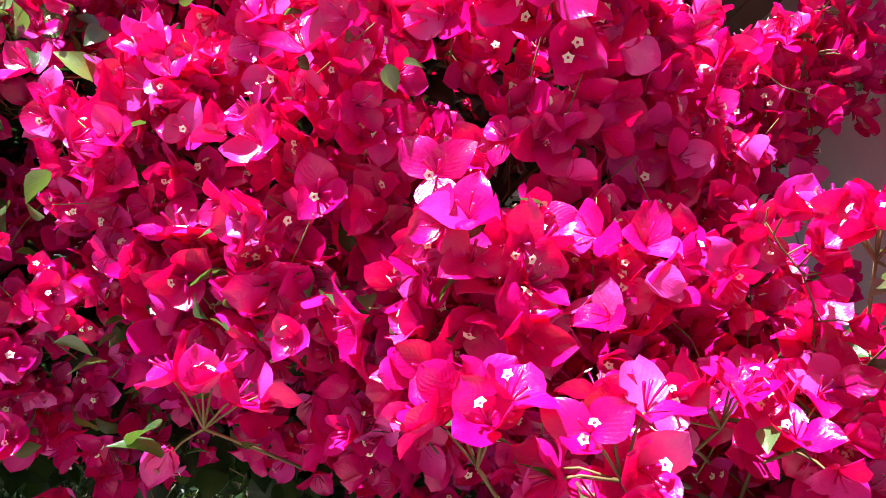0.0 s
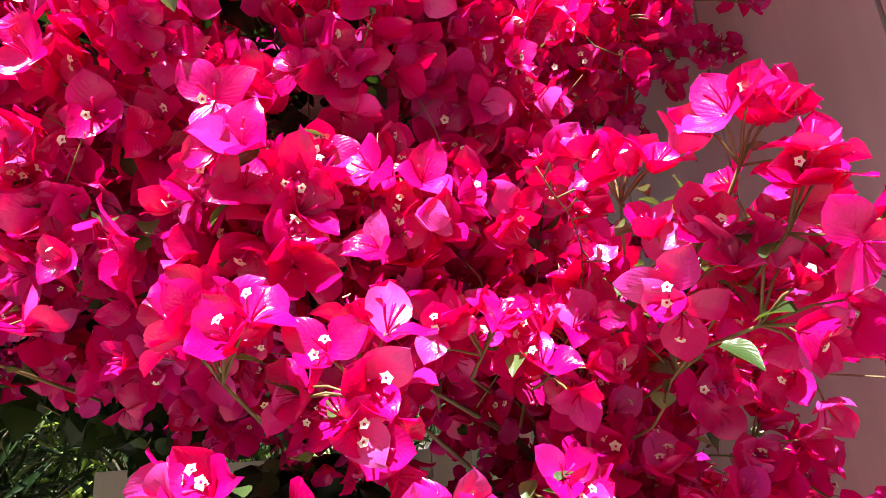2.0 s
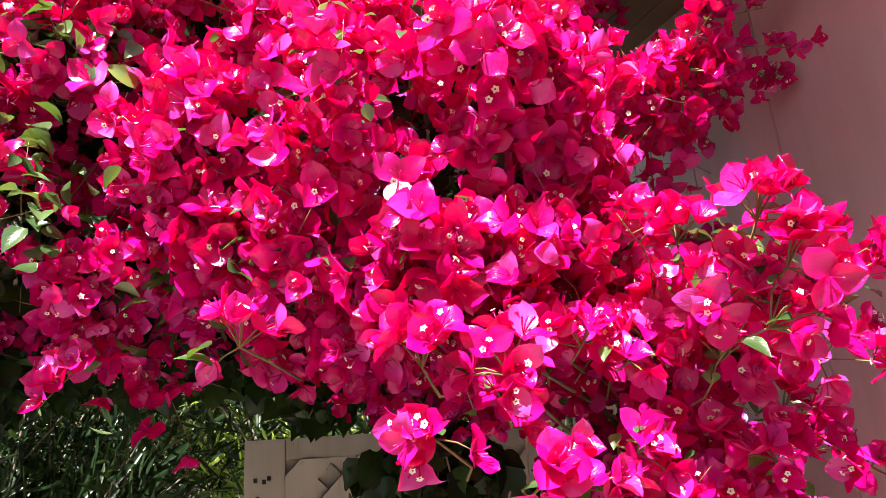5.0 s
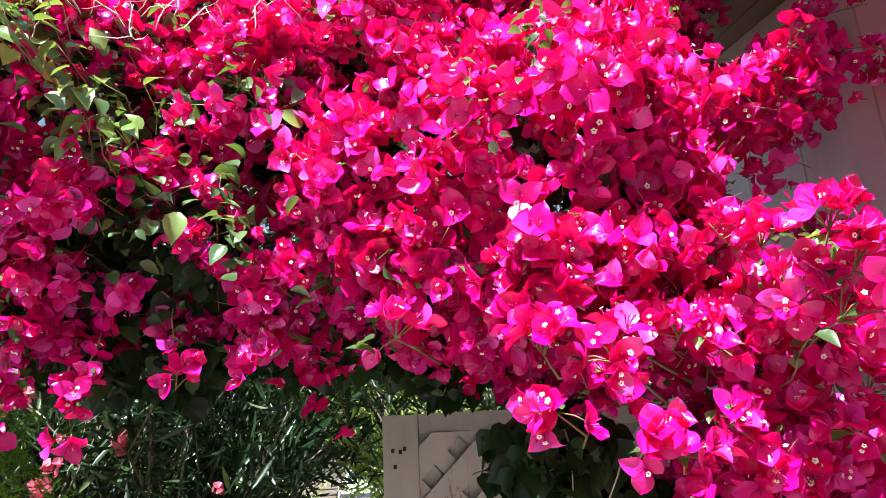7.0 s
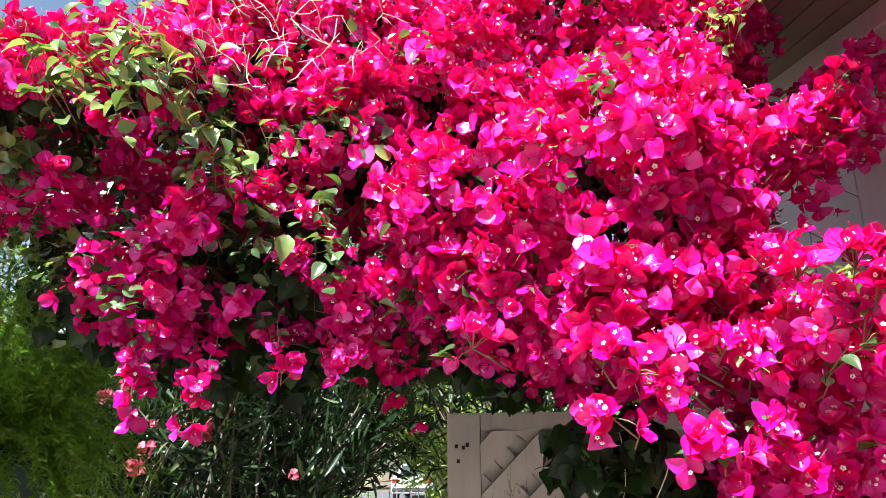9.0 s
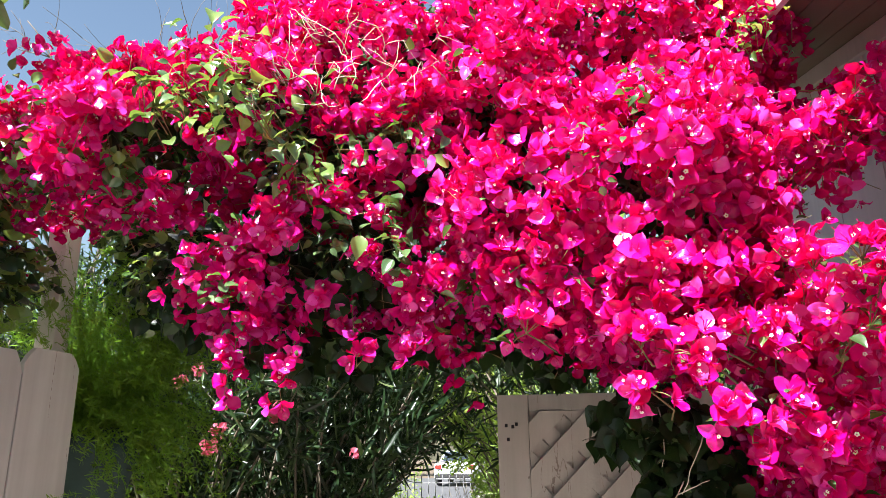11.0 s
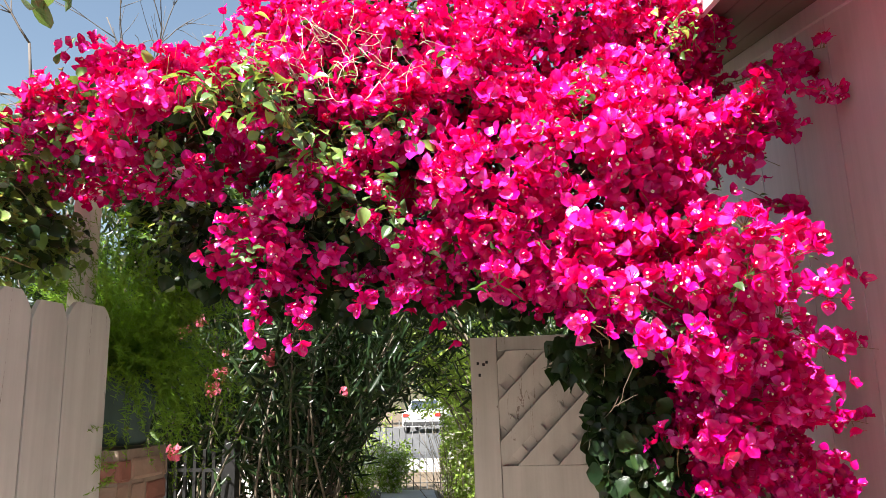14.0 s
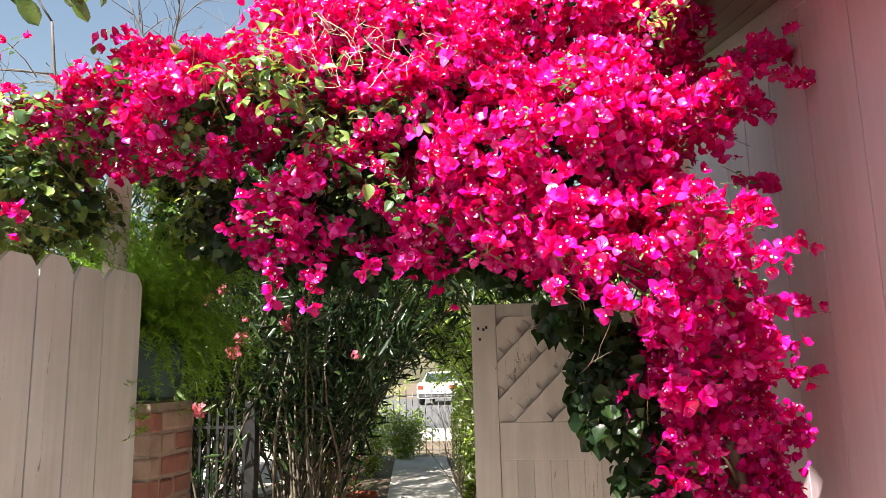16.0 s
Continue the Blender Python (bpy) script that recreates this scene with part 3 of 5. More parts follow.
def clipped(bm):
    for co, no in (((LX0, 0, 0), (-1, 0, 0)), ((LX1, 0, 0), (1, 0, 0)), ((0, 0, LZ0), (0, 0, -1)), ((0, 0, LZ1), (0, 0, 1))):
        geom = bm.verts[:] + bm.edges[:] + bm.faces[:]
        cut = bmesh.ops.bisect_plane(bm, geom=geom, plane_co=co, plane_no=no, clear_outer=True)
        edges = [g for g in cut["geom_cut"] if isinstance(g, bmesh.types.BMEdge)]
        if edges:
            bmesh.ops.holes_fill(bm, edges=edges)
    return bm


PITCH = 0.131
ang = radians(45)
du, dv = Vector((math.cos(ang), 0, math.sin(ang))), Vector((-math.sin(ang), 0, math.cos(ang)))
origin = Vector((LX0, GY, LZ0))


def lattice_piece(name, centre, half_long, half_wide, y0, y1, tip=0.0):
    turn = Matrix.Translation(centre) @ Matrix.Rotation(-ang, 4, "Y") @ Matrix.Rotation(radians(tip), 4, "X")
    bm = bmesh.new()
    box(bm, -half_long, half_long, y0, y1, -half_wide, half_wide, 0.0, turn)
    clipped(bm)
    if len(bm.verts) > 5:
        part(name, bm, GATE_PAINT, gate)
    else:
        bm.free()


# broad slanting slats, and between them the strips that weave over and under
for k in range(-2, 13):
    lattice_piece("back_slat", origin + du * (0.105 * (k + 0.5)), 0.050, 1.4, 0.014, 0.022)
weave = np.random.default_rng(14)
for i in range(-5, 8):
    lattice_piece("slat", origin + dv * (PITCH * (i + 0.30)), 1.6, 0.041, -0.024, -0.012, 8.0)
    for k in range(-4, 18):
        lift = 0.001 if (i + k) % 2 == 0 else 0.015
        at = origin + dv * (PITCH * (i + 0.80) + weave.uniform(-0.002, 0.002)) + du * (0.066 * (k + 0.5) + weave.uniform(-0.003, 0.003))
        lattice_piece("lattice_strip", at, 0.0325, 0.0285, -0.016 + lift, -0.006 + lift, 7.0)
for hx, hz in ((-0.372, 1.655), (-0.345, 1.65), (-0.33, 1.66), (-0.365, 1.60)):
    bm = bmesh.new()
    box(bm, hx - 0.006, hx + 0.006, GY - 0.0225, GY - 0.0195, hz - 0.007, hz + 0.007, 0.001)
    part("bolt", bm, IRON, gate, "small rusted bolt head")


# ---- iron railings ----
def railing(name, p, q, height, step, label, mat=IRON):
    p, q = Vector(p), Vector(q)
    ob = thing(name, label, "railing", at=p)
    n = int((q - p).length / step)
    half = 0.010 if mat is IRON else 0.007
    me = None
    for i in range(n + 1):
        at = p.lerp(q, i / n)
        if me is None:
            bm = bmesh.new()
            box(bm, -half, half, -half, half, -0.03, height, 0.002)
            bar = part("bar", bm, mat, ob)
            me = bar.data
        else:
            bar = put_mesh("bar", me, ob)
        bar.matrix_basis = Matrix.Translation(at)
    for z in (0.12, height - 0.12):
        v, f = tube([p + Vector((0, 0, z)), q + Vector((0, 0, z))], [1.4 * half, 1.4 * half], 4)
        put_mesh("rail", mesh_of("rail", v, f, [mat], smooth=False), ob)
    if mat is IRON:
        bm = bmesh.new()
        box(bm, -0.035, 0.035, -0.035, 0.035, -0.03, height + 0.06, 0.004)
        post = part("post", bm, mat, ob)
        post.matrix_basis = Matrix.Translation(q + Vector((0.05, 0, 0)))
    return ob


railing("iron_railing", (-3.1, 2.95, 0), (-1.97, 2.85, 0), 1.24, 0.062, "black iron railing beside the path")
slab("pavement", -9.5, -3.7, 6.2, 13.9, "sunlit pale concrete drive beyond the railing")
railing("iron_gate", (-3.6, 10.9, 0), (-1.2, 10.9, 0), 1.15, 0.11, "low grey metal gate at the end of the path", GALVANISED)

# ---- bougainvillea ----
LUMPS = []


def lump(x, y, z, rx, ry, rz):
    LUMPS.append((np.array((x, y, z)), np.array((rx, ry, rz))))


lump(0.06, 1.06, 2.15, 0.48, 0.53, 0.35)       # the great dome over the gate
lump(0.22, 1.12, 2.36, 0.32, 0.42, 0.24)
lump(0.13, 0.98, 1.96, 0.25, 0.45, 0.17)
lump(0.22, 0.88, 1.84, 0.18, 0.22, 0.12)
lump(-0.10, 0.92, 1.99, 0.22, 0.27, 0.12)
lump(0.00, 1.46, 2.88, 0.55, 0.44, 0.28)       # crest of the arch
lump(0.40, 1.50, 2.78, 0.30, 0.34, 0.24)
lump(0.50, 1.42, 2.88, 0.17, 0.26, 0.15)
lump(-0.30, 1.00, 2.22, 0.16, 0.26, 0.14)
lump(-0.26, 1.08, 2.52, 0.24, 0.34, 0.17)
lump(-0.64, 1.24, 2.74, 0.48, 0.43, 0.20)
lump(-0.70, 1.46, 2.96, 0.55, 0.46, 0.26)
lump(0.57, 1.02, 2.34, 0.14, 0.19, 0.09)       # lobe under the eave
lump(0.53, 0.90, 1.82, 0.15, 0.22, 0.12)       # lobe beside the house wall
lump(0.46, 0.80, 1.62, 0.12, 0.14, 0.10)
lump(0.56, 1.06, 1.56, 0.22, 0.26, 0.18)       # falling column
lump(0.42, 1.05, 1.40, 0.14, 0.26, 0.12)
lump(0.46, 1.18, 1.20, 0.14, 0.22, 0.14)
lump(0.66, 1.38, 1.24, 0.24, 0.26, 0.24)
lump(0.62, 1.36, 0.92, 0.24, 0.28, 0.24)
lump(-0.72, 0.98, 2.10, 0.30, 0.34, 0.23)      # fringe of the arch
lump(-0.95, 0.98, 2.03, 0.20, 0.28, 0.12)
lump(-0.42, 1.12, 2.04, 0.24, 0.30, 0.19)
lump(-0.54, 1.04, 2.38, 0.34, 0.35, 0.18)
lump(-0.94, 0.92, 2.50, 0.30, 0.36, 0.18)
lump(-1.24, 0.80, 2.42, 0.26, 0.34, 0.20)      # towards the fence
lump(-1.52, 1.00, 2.58, 0.30, 0.36, 0.20)
lump(-1.88, 1.06, 2.47, 0.30, 0.32, 0.14)
LEAFY = []


def leafy_spot(x, y, z, r, share):
    LEAFY.append((np.array((x, y, z)), r, share))


leafy_spot(-0.83, 0.47, 2.38, 0.12, 0.85)
leafy_spot(-1.00, 0.48, 2.40, 0.06, 0.6)
leafy_spot(-0.69, 0.58, 2.23, 0.06, 0.6)
leafy_spot(-0.66, 0.68, 2.56, 0.08, 0.4)
leafy_spot(-1.25, 0.55, 2.22, 0.09, 0.5)
leafy_spot(-0.43, 0.80, 2.11, 0.05, 0.55)
leafy_spot(0.51, 0.57, 1.90, 0.035, 0.65)
leafy_spot(0.44, 0.72, 2.04, 0.04, 0.3)
leafy_spot(-1.85, 0.72, 2.42, 0.16, 0.5)
leafy_spot(-1.58, 0.72, 2.26, 0.12, 0.55)
leafy_spot(0.47, 1.02, 2.73, 0.07, 0.7)

HOLLOWS = []


def hollow(x, y, z, r):
    """A gap between the lobes where no flowers sit and the dark inside shows."""
    HOLLOWS.append((np.array((x, y, z)), r))


hollow(-0.15, 0.66, 2.32, 0.081)
hollow(-0.26, 0.76, 2.43, 0.060)
hollow(-0.06, 0.68, 2.37, 0.052)
hollow(-0.46, 0.88, 2.20, 0.081)
hollow(-0.57, 0.69, 2.35, 0.058)
hollow(-0.45, 0.70, 2.39, 0.056)
hollow(0.50, 0.82, 2.15, 0.091)
hollow(0.39, 0.76, 1.98, 0.058)
hollow(0.30, 0.70, 1.88, 0.055)
hollow(-0.59, 0.78, 1.94, 0.081)
hollow(-0.73, 0.67, 2.00, 0.060)
hollow(-0.66, 0.65, 2.10, 0.052)
hollow(-1.07, 0.61, 2.31, 0.072)
hollow(0.26, 0.62, 2.02, 0.042)
hollow(-0.65, 0.67, 2.18, 0.047)
hollow(-0.37, 0.79, 2.29, 0.039)
hollow(-0.05, 0.64, 1.95, 0.028)
hollow(-0.02, 0.66, 1.90, 0.030)
hollow(-0.26, 0.71, 2.03, 0.030)
hollow(0.31, 0.67, 1.93, 0.030)
hollow(0.16, 0.60, 1.89, 0.024)
hollow(-0.11, 0.80, 1.87, 0.034)

rng = np.random.default_rng(77)


def surface_points(spacing, inset, rng):
    """Points spread over the outside of all the lumps, with their outward ways."""
    out = []
    for n, (c, r) in enumerate(LUMPS):
        rr = np.maximum(r - inset, 0.015)
        area = 4 * math.pi * (((rr[0] * rr[1]) ** 1.6 + (rr[0] * rr[2]) ** 1.6 + (rr[1] * rr[2]) ** 1.6) / 3) ** (1 / 1.6)
        count = int(area / spacing ** 2)
        k = np.arange(count) + 0.5                       # an even spiral, jittered
        up, turn = 1 - 2 * k / count, k * 2.399963 + rng.uniform(0, 6.28)
        flat = np.sqrt(1 - up * up)
        d = np.stack((flat * np.cos(turn), up, flat * np.sin(turn)), 1) + rng.normal(0, 0.7 / math.sqrt(count + 1), (count, 3))
        d /= np.linalg.norm(d, axis=1)[:, None]
        p = c + d * rr
        keep = np.ones(count, dtype=bool)
        for m, (c2, r2) in enumerate(LUMPS):
            if m != n:
                keep &= (((p - c2) / np.maximum(r2 - inset - 0.035, 0.01)) ** 2).sum(1) > 1.0
        nn = d / rr
        nn /= np.linalg.norm(nn, axis=1)[:, None]
        for q, w in zip(p[keep], nn[keep]):
            out.append((q, w))
    return out


def leaf_share(p):
    s = 0.05
    for c, r, share in LEAFY:
        d2 = (((p - c) * np.array((1, 0.45, 1))) ** 2).sum() / r ** 2
        s = max(s, share * math.exp(-0.5 * d2))
    return s


bougainvillea = thing("bougainvillea", "bougainvillea in full magenta bloom arching over the gate", "climbing shrub", at=(0.72, 1.32, 0.0))
near, far_heap = [], Heap()
leaf_heap, lime_heap, shade_heap = Heap(), Heap(), Heap()
shoots = []


def place(q, way, size):
    m = turned(way, rng.uniform(0, 6.28), q, size)
    k = int(rng.integers(len(CLUSTERS)))
    for c, r in HOLLOWS:
        if (((np.array(q) - c) * np.array((1, 0.35, 1))) ** 2).sum() < r * r:
            return
    if q[0] < -0.3 or q[1] > 0.8:
        m = m @ Matrix.Scale(0.92, 4)
    if -0.30 < q[0] < 0.60 and 1.68 < q[2] < 2.20 and q[1] < 0.74:
        near.append((k, m))
    else:
        far_heap.add(CLUSTERS[k], m)


def leaf_at(q, way, lime):
    m = turned(way, rng.uniform(0, 6.28), q, rng.uniform(0.65, 1.1) * (0.7 if q[0] > -0.2 else 1.0))
    if lime:
        lime_heap.add(LIMES[rng.integers(4)], m)
    else:
        leaf_heap.add(LEAVES[rng.integers(5)], m)


# flowering tufts: blossoms spread round the head of each short shoot
for p, w in surface_points(0.108, 0.0, rng):
    if w[1] > 0.5 and rng.random() < 0.6:
        continue
    w = Vector(w)
    reach = noise.noise(Vector(p) * 4.0) * 0.08 + rng.uniform(-0.04, 0.035)
    head = Vector(p) + w * reach
    rise = (w * 0.8 + Vector((0, -0.1, 0.35)) + Vector(rng.normal(0, 0.3, 3))).normalized()
    foot = head - rise * rng.uniform(0.09, 0.13)
    share = leaf_share(np.array(head))
    hole = noise.noise(Vector(p) * 5.5 + Vector((4, 7, 2)))
    if share < 0.4 and p[0] < -0.25 and hole > 0.13:
        for i in range(5):
            leaf_at(foot + Vector(rng.normal(0, 0.04, 3)), w + Vector(rng.normal(0, 0.6, 3)), p[0] < -0.3 and rng.random() < 0.3)
        continue
    bow = Vector(rng.normal(0, 0.012, 3))
    shoots.append(([foot - rise * 0.06, foot - rise * 0.02 + bow, foot + rise * 0.03 + bow * 0.6, head - rise * 0.02], [0.0012, 0.0011, 0.0009, 0.0006]))
    if rng.random() < share:
        for i in range(int(rng.integers(16, 26))):
            d = (rise + Vector(rng.normal(0, 0.6, 3))).normalized()
            leaf_at(foot + d * rng.uniform(0.05, 0.13), d * 0.5 + Vector((0, -0.1, 0.8)) + Vector(rng.normal(0, 0.4, 3)), share > 0.3 and head.x < -0.2 and rng.random() < 0.55)
        for i in range(int(rng.integers(0, 4))):
            d = (rise + Vector(rng.normal(0, 0.5, 3))).normalized()
            place(foot + d * rng.uniform(0.09, 0.13), d, rng.uniform(0.75, 0.95))
        continue
    size, reach = rng.uniform(0.85, 1.15), rng.uniform(0.75, 1.35)
    for i in range(int(rng.integers(13, 19) * (0.4 + 0.6 * reach * reach))):
        d = (rise * 0.75 + Vector(rng.normal(0, 0.62, 3))).normalized()
        if d.dot(w) < -0.25:
            continue
        q = foot + d * rng.uniform(0.045, 0.105) * reach
        place(q, d + Vector(rng.normal(0, 0.3, 3)), size * rng.uniform(0.85, 1.1))
    for i in range(int(rng.random() < 0.35)):
        d = (rise + Vector(rng.normal(0, 0.8, 3))).normalized()
        leaf_at(foot + d * rng.uniform(0.05, 0.12), d * 0.4 + Vector((0, -0.1, 0.8)) + Vector(rng.normal(0, 0.5, 3)), p[0] < -0.3 and rng.random() < 0.3)

# single flower heads on long shoots, hanging below the dome and before the house wall
def flower_head(x, y, z, count, rise=(0.0, -0.55, 0.7), stem=(0.05, 0.22, -0.02)):
    rise = Vector(rise).normalized()
    foot = Vector((x, y, z)) - rise * 0.05
    root = foot + Vector(stem) + Vector(rng.normal(0, 0.02, 3))
    shoots.append(([root, root.lerp(foot, 0.5) + Vector(rng.normal(0, 0.012, 3)), foot], [0.0022, 0.0019, 0.0016]))
    for i in range(count):
        d = (rise * 0.8 + Vector(rng.normal(0, 0.55, 3))).normalized()
        q = foot + d * rng.uniform(0.045, 0.075)
        shoots.append(([foot, foot.lerp(q, 0.5) + Vector((0, 0, 0.003)), q - d * 0.016], [0.0014, 0.0012, 0.0009]))
        place(q, d + Vector(rng.normal(0, 0.25, 3)), rng.uniform(0.84, 1.02))
    for i in range(3):
        leaf_at(foot + Vector(rng.normal(0, 0.02, 3)), Vector((rng.normal(0, 0.4), -0.4, 0.8)), False)


flower_head(0.06, 0.52, 1.79, 7)
flower_head(0.16, 0.52, 1.775, 9)
flower_head(0.055, 0.50, 1.69, 6, (-0.2, -0.7, 0.3))
flower_head(0.17, 0.56, 1.715, 8, (0.1, -0.8, 0.2))
flower_head(0.19, 0.50, 1.63, 6, (0.1, -0.8, 0.3))
flower_head(0.27, 0.60, 1.615, 6, (0.1, -0.8, 0.2))
flower_head(0.28, 0.62, 1.82, 7)
flower_head(0.35, 0.64, 1.80, 8)
flower_head(0.39, 0.66, 1.83, 7)
flower_head(0.35, 0.64, 1.66, 7, (0.0, -0.8, 0.3))
flower_head(0.39, 0.52, 1.93, 8)
flower_head(0.44, 0.42, 1.92, 8)
flower_head(0.475, 0.40, 1.85, 7, (0.4, -0.5, 0.5))
flower_head(0.45, 0.42, 1.78, 8, (0.2, -0.7, 0.3))
flower_head(0.425, 0.50, 1.845, 8)
flower_head(0.46, 0.60, 1.79, 8)
flower_head(0.575, 0.68, 1.72, 9)
flower_head(0.60, 0.50, 1.85, 8, (0.4, -0.5, 0.5))
flower_head(0.52, 0.62, 1.66, 9)
flower_head(-1.99, 0.70, 2.75, 3, (0.0, -0.6, 0.6), (0.02, 0.12, -0.08))
flower_head(-1.97, 0.70, 2.53, 5, (0.0, -0.6, 0.6), (0.02, 0.12, -0.08))
flower_head(-1.90, 0.70, 2.42, 2, (0.0, -0.6, 0.6), (0.02, 0.12, -0.08))
flower_head(-1.82, 0.70, 2.42, 4, (0.0, -0.6, 0.6), (0.02, 0.12, -0.08))
flower_head(-1.74, 0.70, 2.41, 4, (0.0, -0.6, 0.6), (0.02, 0.12, -0.08))
flower_head(-1.76, 0.70, 2.33, 4, (0.0, -0.6, 0.6), (0.02, 0.12, -0.08))
flower_head(-1.81, 0.70, 2.29, 4, (0.0, -0.6, 0.6), (0.02, 0.12, -0.08))
flower_head(-1.86, 0.70, 2.35, 2, (0.0, -0.6, 0.6), (0.02, 0.12, -0.08))
flower_head(-1.74, 0.70, 2.56, 3, (0.0, -0.6, 0.6), (0.02, 0.12, -0.08))
flower_head(-1.71, 0.48, 2.00, 7)
flower_head(0.52, 0.86, 2.31, 8)
flower_head(0.60, 0.82, 2.36, 9)
flower_head(0.66, 0.80, 2.41, 8, (0.5, -0.5, 0.5))
flower_head(0.67, 0.88, 2.30, 9, (0.5, -0.6, 0.3))
flower_head(0.73, 0.90, 2.37, 7, (0.8, -0.4, 0.3))
flower_head(-0.17, 0.66, 1.85, 7)

# loose blossoms further in
for p, w in surface_points(0.055, 0.07, rng):
    if w[1] > 0.5 or rng.random() < 0.68:
        continue
    place(p + rng.normal(0, 0.015, 3), Vector(w) + Vector(rng.normal(0, 0.5, 3)), rng.uniform(0.8, 1.05))

# leaves filling the inside and hanging under the arch, darkened in colour for shade
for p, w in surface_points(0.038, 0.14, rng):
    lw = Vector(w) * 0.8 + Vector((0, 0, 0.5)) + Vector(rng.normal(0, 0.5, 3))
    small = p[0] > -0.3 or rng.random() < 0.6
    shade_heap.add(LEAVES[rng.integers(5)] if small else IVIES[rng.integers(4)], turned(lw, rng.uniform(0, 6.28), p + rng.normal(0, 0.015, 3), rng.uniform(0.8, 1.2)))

# leafy sprigs standing proud of the flowers
for c, r, share in LEAFY:
    if share < 0.6:
        continue
    for i in range(int(95 * share * (r / 0.1))):
        at = Vector(c) + Vector(rng.normal(0, 1, 3)) * r * 0.62 + Vector((0, 0.03, 0))
        w = Vector((rng.normal(0, 0.5), -0.45, 0.7 + rng.normal(0, 0.4)))
        leaf_at(at, w, rng.random() < 0.6)
        if i % 4 == 0:
            foot = at + Vector((rng.normal(0, 0.03), 0.10, -0.05))
            shoots.append(([foot, foot.lerp(at, 0.5) + Vector(rng.normal(0, 0.008, 3)), at], [0.0014, 0.0012, 0.0009]))

# small loose sprays reaching out of the mass
def spray(start, way, length, count, seed, droop=0.05, size=1.0):
    r = np.random.default_rng(seed)
    pts = wander(start, way, length, 7, 0.16, r, droop)
    shoots.append((pts, [0.0016 - 0.0008 * k / len(pts) for k in range(len(pts))]))
    for i in range(count):
        s = r.uniform(0.35, 1.0) * (len(pts) - 1)
        a = min(int(s), len(pts) - 2)
        at = pts[a].lerp(pts[a + 1], s - a)
        side = Vector(r.normal(0, 1, 3)) * 0.6 + Vector((0, -0.35, 0.25))
        tip = at + side.normalized() * r.uniform(0.02, 0.05)
        shoots.append(([at, at.lerp(tip, 0.5) + Vector((0, 0, 0.004)), tip], [0.0012, 0.001, 0.0008]))
        far_heap.add(CLUSTERS[r.integers(len(CLUSTERS))], turned(side, r.uniform(0, 6.28), tip, size * r.uniform(0.8, 1.05)))
    for i in range(2):
        at = pts[2 + i]
        leaf_heap.add(LEAVES[r.integers(5)], turned(r.normal(0, 1, 3) + np.array((0, 0, 1.0)), r.uniform(0, 6), at, r.uniform(0.6, 0.9)))


spray((-0.93, 0.84, 1.90), (0.0, -0.3, -1), 0.20, 11, 1, 0.1)
spray((-0.76, 0.84, 1.88), (0.0, -0.3, -1), 0.18, 8, 2, 0.1)
spray((-0.82, 0.86, 1.88), (0.0, -0.3, -1), 0.20, 7, 12, 0.1)
spray((-0.62, 0.84, 1.92), (0.1, -0.3, -1), 0.16, 6, 16, 0.1)
spray((-0.46, 0.96, 1.90), (0.0, -0.4, -0.8), 0.17, 6, 17, 0.1)
spray((0.47, 0.78, 1.78), (0.0, -1.0, 0.35), 0.34, 14, 6)          # loose shoots against the house wall
spray((0.50, 0.80, 1.82), (0.25, -0.9, 0.40), 0.32, 12, 26)
spray((0.40, 0.76, 1.78), (0.0, -0.8, 0.65), 0.26, 9, 27)
spray((0.56, 0.82, 1.80), (0.35, -0.8, 0.15), 0.34, 12, 28)
spray((0.44, 0.70, 1.70), (0.2, -0.8, 0.15), 0.24, 8, 18)
spray((0.58, 0.80, 1.68), (0.35, -0.8, 0.0), 0.26, 9, 7)
spray((0.62, 0.88, 1.76), (0.8, -0.5, 0.35), 0.24, 8, 19)
spray((0.40, 0.82, 1.88), (0.05, -0.7, 0.7), 0.20, 5, 20)
spray((0.66, 1.00, 2.42), (1, -0.2, 0.25), 0.26, 8, 3)
spray((0.70, 1.12, 2.58), (1, 0.0, 0.2), 0.26, 12, 4)
spray((0.70, 1.18, 2.52), (1, -0.1, 0.1), 0.32, 14, 5)
spray((0.68, 1.30, 2.62), (1, 0.1, 0.1), 0.34, 16, 15)
spray((0.64, 1.24, 2.60), (1, -0.1, 0.1), 0.36, 16, 30)
spray((0.72, 1.10, 1.66), (1, -0.1, 0.1), 0.25, 8, 8)
spray((0.74, 1.15, 1.45), (1, -0.1, 0.0), 0.22, 8, 9)
spray((0.76, 1.25, 1.25), (1, -0.1, -0.1), 0.18, 7, 10)
spray((0.72, 1.40, 2.24), (0.8, 0.0, -0.1), 0.24, 7, 21, 0.1)
spray((0.68, 1.30, 2.14), (0.9, -0.1, 0.0), 0.28, 8, 31, 0.1)
spray((0.70, 1.55, 2.66), (0.9, 0.0, 0.1), 0.30, 14, 22)
spray((0.68, 1.40, 2.58), (0.9, -0.2, 0.1), 0.32, 14, 23)
spray((0.66, 1.70, 2.80), (0.9, -0.1, 0.0), 0.30, 14, 24)
spray((0.74, 1.25, 1.62), (0.9, 0.1, 0.15), 0.24, 6, 25)
spray((-1.35, 0.85, 2.58), (-0.5, 0.0, 0.8), 0.22, 8, 11)
spray((-1.7, 1.0, 2.5), (-0.6, 0.0, 0.7), 0.2, 6, 13)
spray((-1.1, 1.0, 2.66), (-0.2, 0.0, 1), 0.2, 8, 14)

